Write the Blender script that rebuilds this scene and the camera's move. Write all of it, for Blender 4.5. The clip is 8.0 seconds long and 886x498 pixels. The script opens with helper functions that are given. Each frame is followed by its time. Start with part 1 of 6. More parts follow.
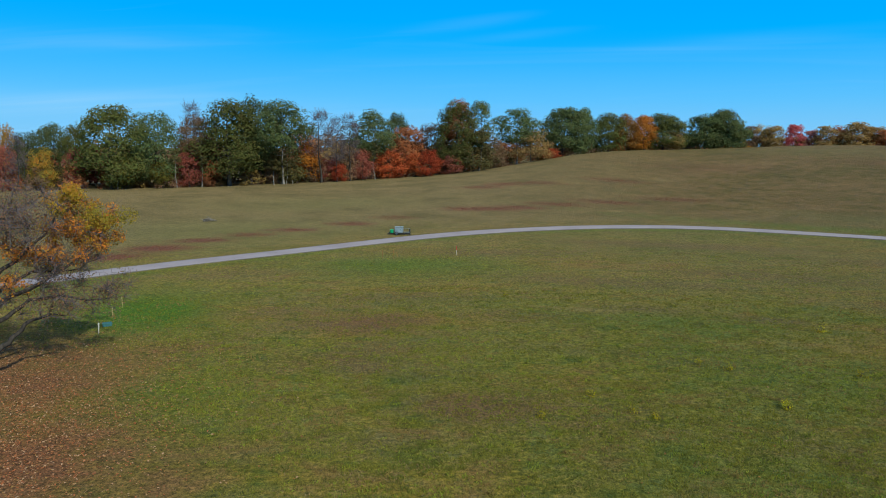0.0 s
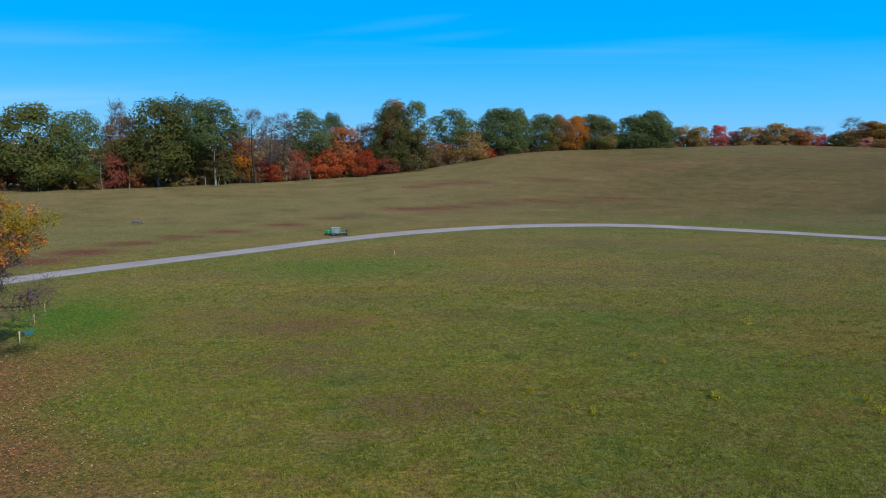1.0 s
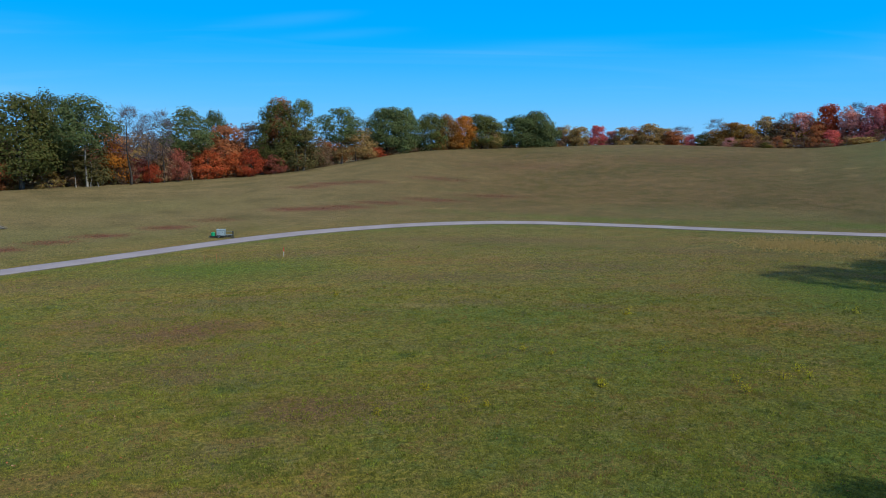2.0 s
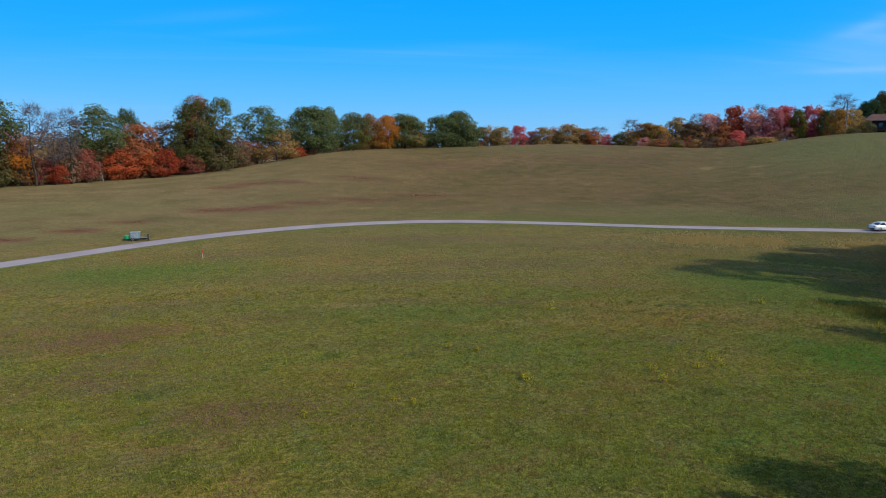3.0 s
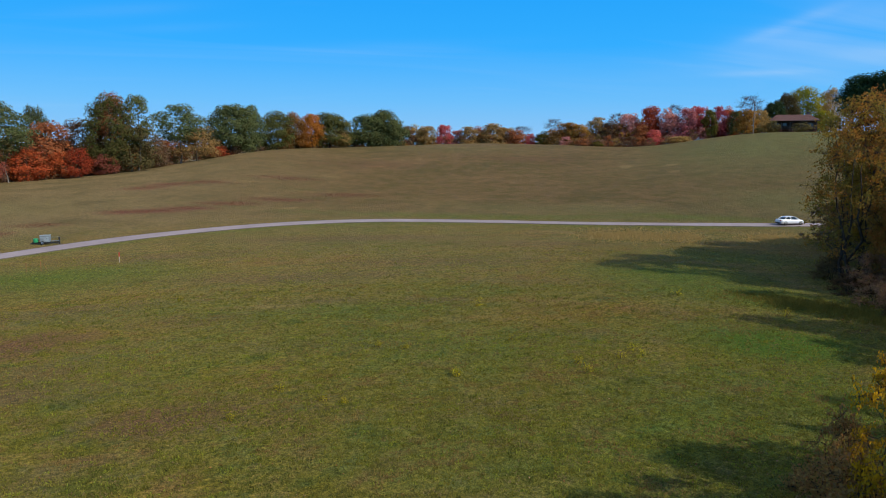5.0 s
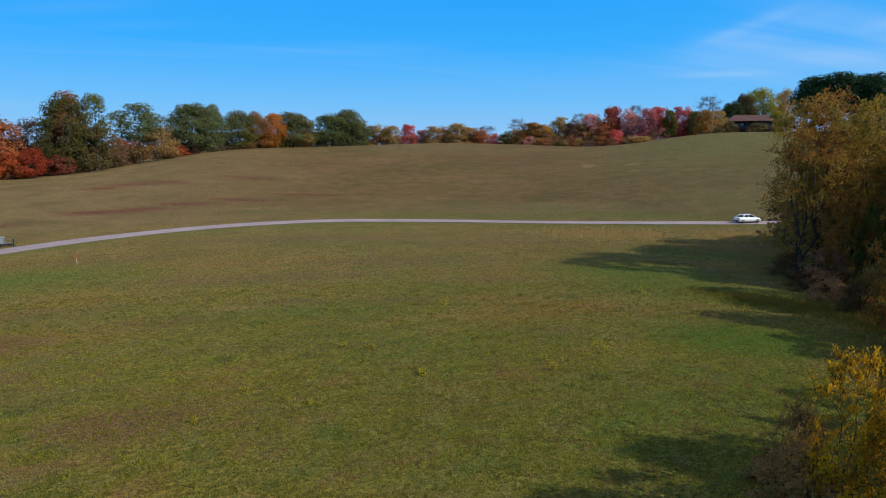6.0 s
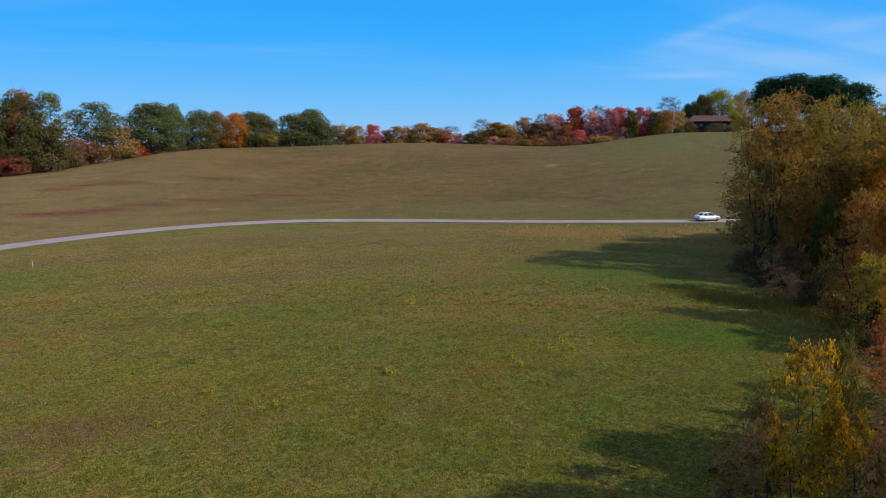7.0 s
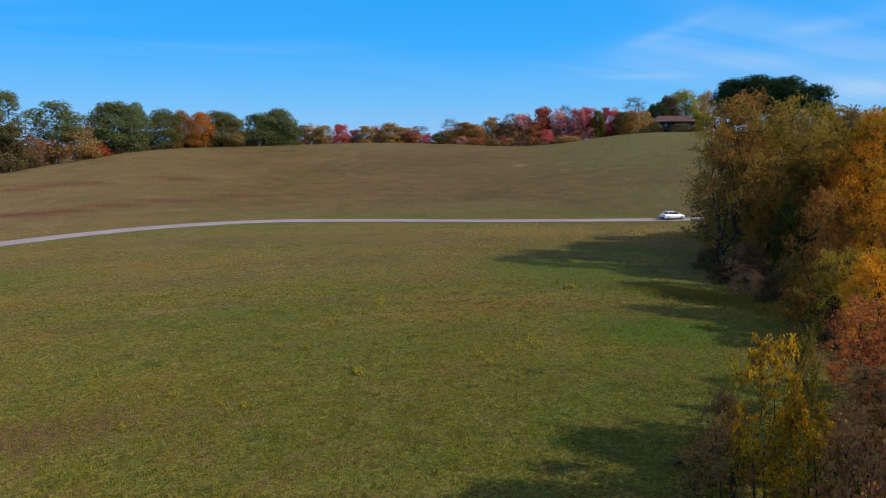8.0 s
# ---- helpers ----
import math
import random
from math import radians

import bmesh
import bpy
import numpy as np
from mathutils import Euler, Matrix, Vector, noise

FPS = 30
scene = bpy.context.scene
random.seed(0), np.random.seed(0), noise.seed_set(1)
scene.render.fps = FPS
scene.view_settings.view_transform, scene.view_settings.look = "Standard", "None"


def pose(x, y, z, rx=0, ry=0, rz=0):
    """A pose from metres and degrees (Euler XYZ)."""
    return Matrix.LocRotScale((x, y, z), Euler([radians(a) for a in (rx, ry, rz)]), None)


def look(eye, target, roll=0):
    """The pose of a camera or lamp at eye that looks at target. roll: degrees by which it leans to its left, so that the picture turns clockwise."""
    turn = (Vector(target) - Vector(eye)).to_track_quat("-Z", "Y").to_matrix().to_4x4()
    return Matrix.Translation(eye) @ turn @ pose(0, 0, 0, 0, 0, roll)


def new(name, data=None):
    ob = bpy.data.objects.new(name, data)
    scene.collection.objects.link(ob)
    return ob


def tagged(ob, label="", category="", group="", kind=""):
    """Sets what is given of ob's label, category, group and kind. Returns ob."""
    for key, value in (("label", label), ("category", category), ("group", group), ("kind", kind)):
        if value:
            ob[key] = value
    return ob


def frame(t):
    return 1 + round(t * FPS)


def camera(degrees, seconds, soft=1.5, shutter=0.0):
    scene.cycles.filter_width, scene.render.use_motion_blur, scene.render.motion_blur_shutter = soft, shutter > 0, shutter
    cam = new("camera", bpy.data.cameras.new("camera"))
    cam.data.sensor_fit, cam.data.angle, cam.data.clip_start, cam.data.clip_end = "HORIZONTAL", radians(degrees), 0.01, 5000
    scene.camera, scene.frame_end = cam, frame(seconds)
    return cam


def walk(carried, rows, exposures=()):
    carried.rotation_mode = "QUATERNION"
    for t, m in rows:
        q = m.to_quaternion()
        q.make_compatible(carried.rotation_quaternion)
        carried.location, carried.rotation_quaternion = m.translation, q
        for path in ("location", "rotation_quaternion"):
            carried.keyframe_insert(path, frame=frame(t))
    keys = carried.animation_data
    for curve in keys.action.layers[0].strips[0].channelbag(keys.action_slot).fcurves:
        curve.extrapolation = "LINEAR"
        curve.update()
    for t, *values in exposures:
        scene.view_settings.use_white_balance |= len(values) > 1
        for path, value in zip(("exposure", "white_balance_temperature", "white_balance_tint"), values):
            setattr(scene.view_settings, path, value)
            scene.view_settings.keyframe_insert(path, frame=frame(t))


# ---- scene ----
cam = camera(63.66, 8.0, soft=1.0)
# seconds, x, y, z, yaw, pitch, roll of the camera, which hovers, sinks a little and turns to the right
ROWS = (
    (0.0, 0.00, 0.00, 13.00, -0.21, -8.20, 0.0),
    (0.5, -0.03, 0.03, 12.99, -2.29, -8.19, 0.0),
    (1.0, -0.07, 0.06, 12.97, -5.29, -8.19, 0.0),
    (1.5, -0.11, 0.08, 12.94, -9.00, -8.20, 0.0),
    (2.0, -0.12, 0.09, 12.90, -14.11, -8.23, 0.0),
    (2.2, -0.12, 0.09, 12.88, -16.24, -8.23, 0.0),
    (3.3, -0.14, 0.09, 12.78, -21.02, -8.24, 0.0),
    (3.5, -0.14, 0.09, 12.76, -21.70, -8.24, 0.0),
    (4.0, -0.15, 0.08, 12.73, -23.16, -8.255, 0.02),
    (4.5, -0.17, 0.07, 12.71, -24.64, -8.27, 0.03),
    (6.0, -0.25, 0.03, 12.67, -28.95, -8.30, 0.03),
    (6.5, -0.27, 0.02, 12.65, -30.37, -8.305, 0.03),
    (7.0, -0.29, 0.01, 12.62, -31.75, -8.30, 0.04),
    (7.5, -0.30, 0.00, 12.60, -33.09, -8.30, 0.04),
    (8.0, -0.30, -0.02, 12.58, -34.26, -8.31, 0.03),
)
walk(cam, [(t, pose(x, y, z, 90 + pitch, roll, yaw)) for t, x, y, z, yaw, pitch, roll in ROWS], [(0.0, -0.02, 5860, -7.0), (1.0, -0.02, 5720, -6.0), (1.6, -0.03, 5620, -4.0), (2.1, -0.04, 5700, -1.0), (3.5, -0.03, 6070, 5.0), (4.5, -0.03, 6230, 7.0), (6.0, -0.03, 6440, 10.0), (8.0, -0.02, 6520, 12.0)])

# ---- sky and sun ----
SUN_BEARING, SUN_HEIGHT = 145.0, 36.0
world = bpy.data.worlds.new("world")
scene.world = world
world.use_nodes = True
wn, wl = world.node_tree.nodes, world.node_tree.links
wn.clear()
sky = wn.new("ShaderNodeTexSky")
sky.sky_type, sky.sun_disc = "NISHITA", False
sky.sun_elevation, sky.sun_rotation = radians(SUN_HEIGHT), radians(SUN_BEARING)
sky.air_density, sky.dust_density, sky.ozone_density = 1.0, 0.2, 3.0
coord = wn.new("ShaderNodeTexCoord")
parts = wn.new("ShaderNodeSeparateXYZ")
wl.new(coord.outputs["Generated"], parts.inputs[0])
# clear autumn air: the deep blue of a dry day laid over the scattered light
deep = wn.new("ShaderNodeValToRGB")
while len(deep.color_ramp.elements) < 5:
    deep.color_ramp.elements.new(0.5)
for e, (p, c) in zip(deep.color_ramp.elements, ((0.0, (2.9, 5.8, 9.2)), (0.06, (1.4, 5.2, 9.95)), (0.13, (0.25, 4.25, 10.3)), (0.24, (0.08, 3.5, 9.8)), (0.8, (4.2, 4.85, 5.7)))):
    e.position, e.color = p, (*c, 1)
wl.new(parts.outputs["Z"], deep.inputs[0])
rich = wn.new("ShaderNodeMix")
rich.data_type = "RGBA"
rich.inputs["Factor"].default_value = 0.93
wl.new(sky.outputs[0], rich.inputs["A"])
wl.new(deep.outputs[0], rich.inputs["B"])
# thin high cirrus: streaky noise on a flat layer overhead
lift = wn.new("ShaderNodeMath")
lift.operation, lift.inputs[1].default_value = "ADD", 0.12
wl.new(parts.outputs["Z"], lift.inputs[0])
swing = wn.new("ShaderNodeVectorRotate")
swing.rotation_type = "Z_AXIS"
swing.inputs["Angle"].default_value = radians(9)
wl.new(coord.outputs["Generated"], swing.inputs["Vector"])
flat = wn.new("ShaderNodeVectorMath")
flat.operation = "DIVIDE"
wl.new(swing.outputs[0], flat.inputs[0])
wl.new(lift.outputs[0], flat.inputs[1])
turn = wn.new("ShaderNodeMapping")
turn.inputs["Rotation"].default_value = (0, 0, radians(25))
turn.inputs["Scale"].default_value = (0.35, 1.5, 0.0)
wl.new(flat.outputs[0], turn.inputs[0])
streak = wn.new("ShaderNodeTexNoise")
streak.inputs["Scale"].default_value, streak.inputs["Detail"].default_value, streak.inputs["Distortion"].default_value = 1.1, 5, 0.9
wl.new(turn.outputs[0], streak.inputs["Vector"])
thin = wn.new("ShaderNodeMapRange")
thin.inputs["From Min"].default_value, thin.inputs["From Max"].default_value = 0.52, 0.8
thin.inputs["To Max"].default_value = 0.06
wl.new(streak.outputs[0], thin.inputs["Value"])
veil = wn.new("ShaderNodeMix")
veil.data_type = "RGBA"
veil.inputs["B"].default_value = (6.4, 7.6, 9.2, 1)


def sky_math(op, a, b=0.0):
    n = wn.new("ShaderNodeMath")
    n.operation = op
    for value, socket in ((a, n.inputs[0]), (b, n.inputs[1])):
        if isinstance(value, (int, float)):
            socket.default_value = value
        else:
            wl.new(value, socket)
    return n.outputs[0]


# wisps of cirrus: bearing, height above the horizon, half length, half depth (degrees), slant, thickness
WISPS = ((51.2, 8.25, 2.6, 0.42, 0.31, 0.22), (52.0, 7.5, 4.5, 1.1, 0.15, 0.20), (62.5, 8.2, 4.0, 0.5, 0.12, 0.19), (64.8, 3.9, 4.5, 1.0, 0.06, 0.34), (49.8, 5.1, 3.0, 0.22, 0.0, 0.14), (57.0, 6.0, 8.0, 0.9, 0.04, 0.16), (64.0, 7.0, 12.0, 3.2, 0.0, 0.14),
         (-26.0, 7.2, 12.0, 0.8, 0.03, 0.07), (3.0, 9.5, 4.5, 0.45, 0.12, 0.055), (6.0, 8.4, 4.0, 0.3, 0.08, 0.055), (-27.0, 3.1, 14.0, 0.9, 0.0, 0.2), (22.0, 7.4, 9.0, 0.5, 0.03, 0.07))
azimuth = sky_math("ARCTAN2", parts.outputs["X"], parts.outputs["Y"])
altitude = sky_math("ARCSINE", parts.outputs["Z"])
fibre = wn.new("ShaderNodeMapRange")
fibre.inputs["From Min"].default_value, fibre.inputs["From Max"].default_value = 0.36, 0.66
fibre.inputs["To Min"].default_value, fibre.inputs["To Max"].default_value = 0.35, 1.25
wl.new(streak.outputs[0], fibre.inputs["Value"])
amount = thin.outputs[0]
for w_az, w_alt, w_long, w_deep, w_slant, w_thick in WISPS:
    across = sky_math("SUBTRACT", azimuth, radians(w_az))
    above = sky_math("SUBTRACT", sky_math("SUBTRACT", altitude, radians(w_alt)), sky_math("MULTIPLY", across, w_slant))
    du, dv = sky_math("DIVIDE", across, radians(w_long)), sky_math("DIVIDE", above, radians(w_deep))
    fall = sky_math("MULTIPLY", sky_math("ADD", sky_math("MULTIPLY", du, du), sky_math("MULTIPLY", dv, dv)), -1.0)
    amount = sky_math("ADD", amount, sky_math("MULTIPLY", sky_math("MULTIPLY", sky_math("EXPONENT", fall), w_thick), fibre.outputs[0]))
wl.new(amount, veil.inputs["Factor"])
wl.new(rich.outputs["Result"], veil.inputs["A"])
air = wn.new("ShaderNodeBackground")
air.inputs["Strength"].default_value = 0.1
wl.new(veil.outputs["Result"], air.inputs["Color"])
wout = wn.new("ShaderNodeOutputWorld")
wl.new(air.outputs[0], wout.inputs[0])

sun = new("sun", bpy.data.lights.new("sun", "SUN"))
sun.data.energy, sun.data.angle, sun.data.color = 4.45, radians(0.53), (1.0, 0.91, 0.76)
toward = Vector((math.sin(radians(SUN_BEARING)) * math.cos(radians(SUN_HEIGHT)), math.cos(radians(SUN_BEARING)) * math.cos(radians(SUN_HEIGHT)), math.sin(radians(SUN_HEIGHT))))
sun.matrix_basis = look(toward * 400, (0, 0, 0))


# ---- materials ----
def material(name, rough=0.8, metal=0.0, spec=0.3):
    m = bpy.data.materials.new(name)
    m.use_nodes = True
    b = m.node_tree.nodes["Principled BSDF"]
    b.inputs["Roughness"].default_value, b.inputs["Metallic"].default_value = rough, metal
    b.inputs["Specular IOR Level"].default_value = spec
    return m, m.node_tree.nodes, m.node_tree.links, b


def ramp(nodes, stops):
    r = nodes.new("ShaderNodeValToRGB")
    while len(r.color_ramp.elements) < len(stops):
        r.color_ramp.elements.new(0.5)
    for e, (p, c) in zip(r.color_ramp.elements, stops):
        e.position, e.color = p, (*c, 1)
    return r


def noise_node(nodes, links, scale, detail=4, vector=None, stretch=None, rough=0.55):
    n = nodes.new("ShaderNodeTexNoise")
    n.inputs["Scale"].default_value, n.inputs["Detail"].default_value, n.inputs["Roughness"].default_value = scale, detail, rough
    if vector is not None:
        if stretch:
            mp = nodes.new("ShaderNodeMapping")
            mp.inputs["Scale"].default_value = stretch
            links.new(vector, mp.inputs[0])
            vector = mp.outputs[0]
        links.new(vector, n.inputs["Vector"])
    return n


def mix(nodes, links, factor, a, b, mode="MIX"):
    m = nodes.new("ShaderNodeMix")
    m.data_type, m.blend_type = "RGBA", mode
    for value, socket in ((factor, "Factor"), (a, "A"), (b, "B")):
        if isinstance(value, (int, float)):
            m.inputs[socket].default_value = value
        elif isinstance(value, tuple):
            m.inputs[socket].default_value = (*value, 1)
        else:
            links.new(value, m.inputs[socket])
    return m.outputs["Result"]


def plain(name, colour, rough=0.7, metal=0.0, spec=0.4, grain=8.0, vary=0.25):
    """A paint, metal or wood with worn variation at two scales."""
    m, nodes, links, b = material(name, rough, metal, spec)
    pos = nodes.new("ShaderNodeTexCoord").outputs["Object"]
    big, small = noise_node(nodes, links, grain * 0.15, 3, pos), noise_node(nodes, links, grain, 5, pos)
    dark = tuple(c * (1 - vary) for c in colour)
    light = tuple(min(1.0, c * (1 + vary)) for c in colour)
    r = ramp(nodes, ((0.3, dark), (0.7, light)))
    links.new(mix(nodes, links, 0.5, big.outputs["Fac"], small.outputs["Fac"]), r.inputs[0])
    links.new(r.outputs[0], b.inputs["Base Color"])
    bump = nodes.new("ShaderNodeBump")
    bump.inputs["Strength"].default_value, bump.inputs["Distance"].default_value = 0.15, 0.01
    links.new(small.outputs["Fac"], bump.inputs["Height"])
    links.new(bump.outputs[0], b.inputs["Normal"])
    return m


def leaf_material(name, stops, patch=None, patch_size=0.35, through_light=0.35, calm=0.45):
    """Leaves: a colour for each leaf, drifting from bough to bough; light shines through them."""
    m = bpy.data.materials.new(name)
    m.use_nodes = True
    nodes, links = m.node_tree.nodes, m.node_tree.links
    nodes.clear()
    geo = nodes.new("ShaderNodeNewGeometry")
    info = nodes.new("ShaderNodeObjectInfo")
    pos = nodes.new("ShaderNodeTexCoord").outputs["Object"]
    r = ramp(nodes, [((i + 0.5) / len(stops), tuple(c)) for i, c in enumerate(stops)])
    links.new(geo.outputs["Random Per Island"], r.inputs[0])
    mean = tuple(sum(c[k] for c in stops) / len(stops) for k in range(3))
    colour = mix(nodes, links, calm, r.outputs[0], mean)
    if patch:
        n = noise_node(nodes, links, patch_size, 2, pos)
        p = ramp(nodes, [((i + 0.5) / len(patch), tuple(c)) for i, c in enumerate(patch)])
        spread = nodes.new("ShaderNodeMapRange")
        spread.inputs["From Min"].default_value, spread.inputs["From Max"].default_value = 0.36, 0.64
        links.new(n.outputs["Fac"], spread.inputs["Value"])
        links.new(spread.outputs[0], p.inputs[0])
        colour = mix(nodes, links, 0.68, colour, p.outputs[0])
    hsv = nodes.new("ShaderNodeHueSaturation")
    for socket, low, high in (("Hue", 0.492, 0.508), ("Value", 0.75, 1.2)):
        mr = nodes.new("ShaderNodeMapRange")
        mr.inputs["To Min"].default_value, mr.inputs["To Max"].default_value = low, high
        links.new(info.outputs["Random"], mr.inputs["Value"])
        links.new(mr.outputs[0], hsv.inputs[socket])
    links.new(colour, hsv.inputs["Color"])
    diff, trans = nodes.new("ShaderNodeBsdfDiffuse"), nodes.new("ShaderNodeBsdfTranslucent")
    diff.inputs["Roughness"].default_value = 0.5
    links.new(hsv.outputs[0], diff.inputs["Color"])
    links.new(hsv.outputs[0], trans.inputs["Color"])
    both = nodes.new("ShaderNodeMixShader")
    both.inputs[0].default_value = through_light
    links.new(diff.outputs[0], both.inputs[1])
    links.new(trans.outputs[0], both.inputs[2])
    out = nodes.new("ShaderNodeOutputMaterial")
    links.new(both.outputs[0], out.inputs[0])
    return m


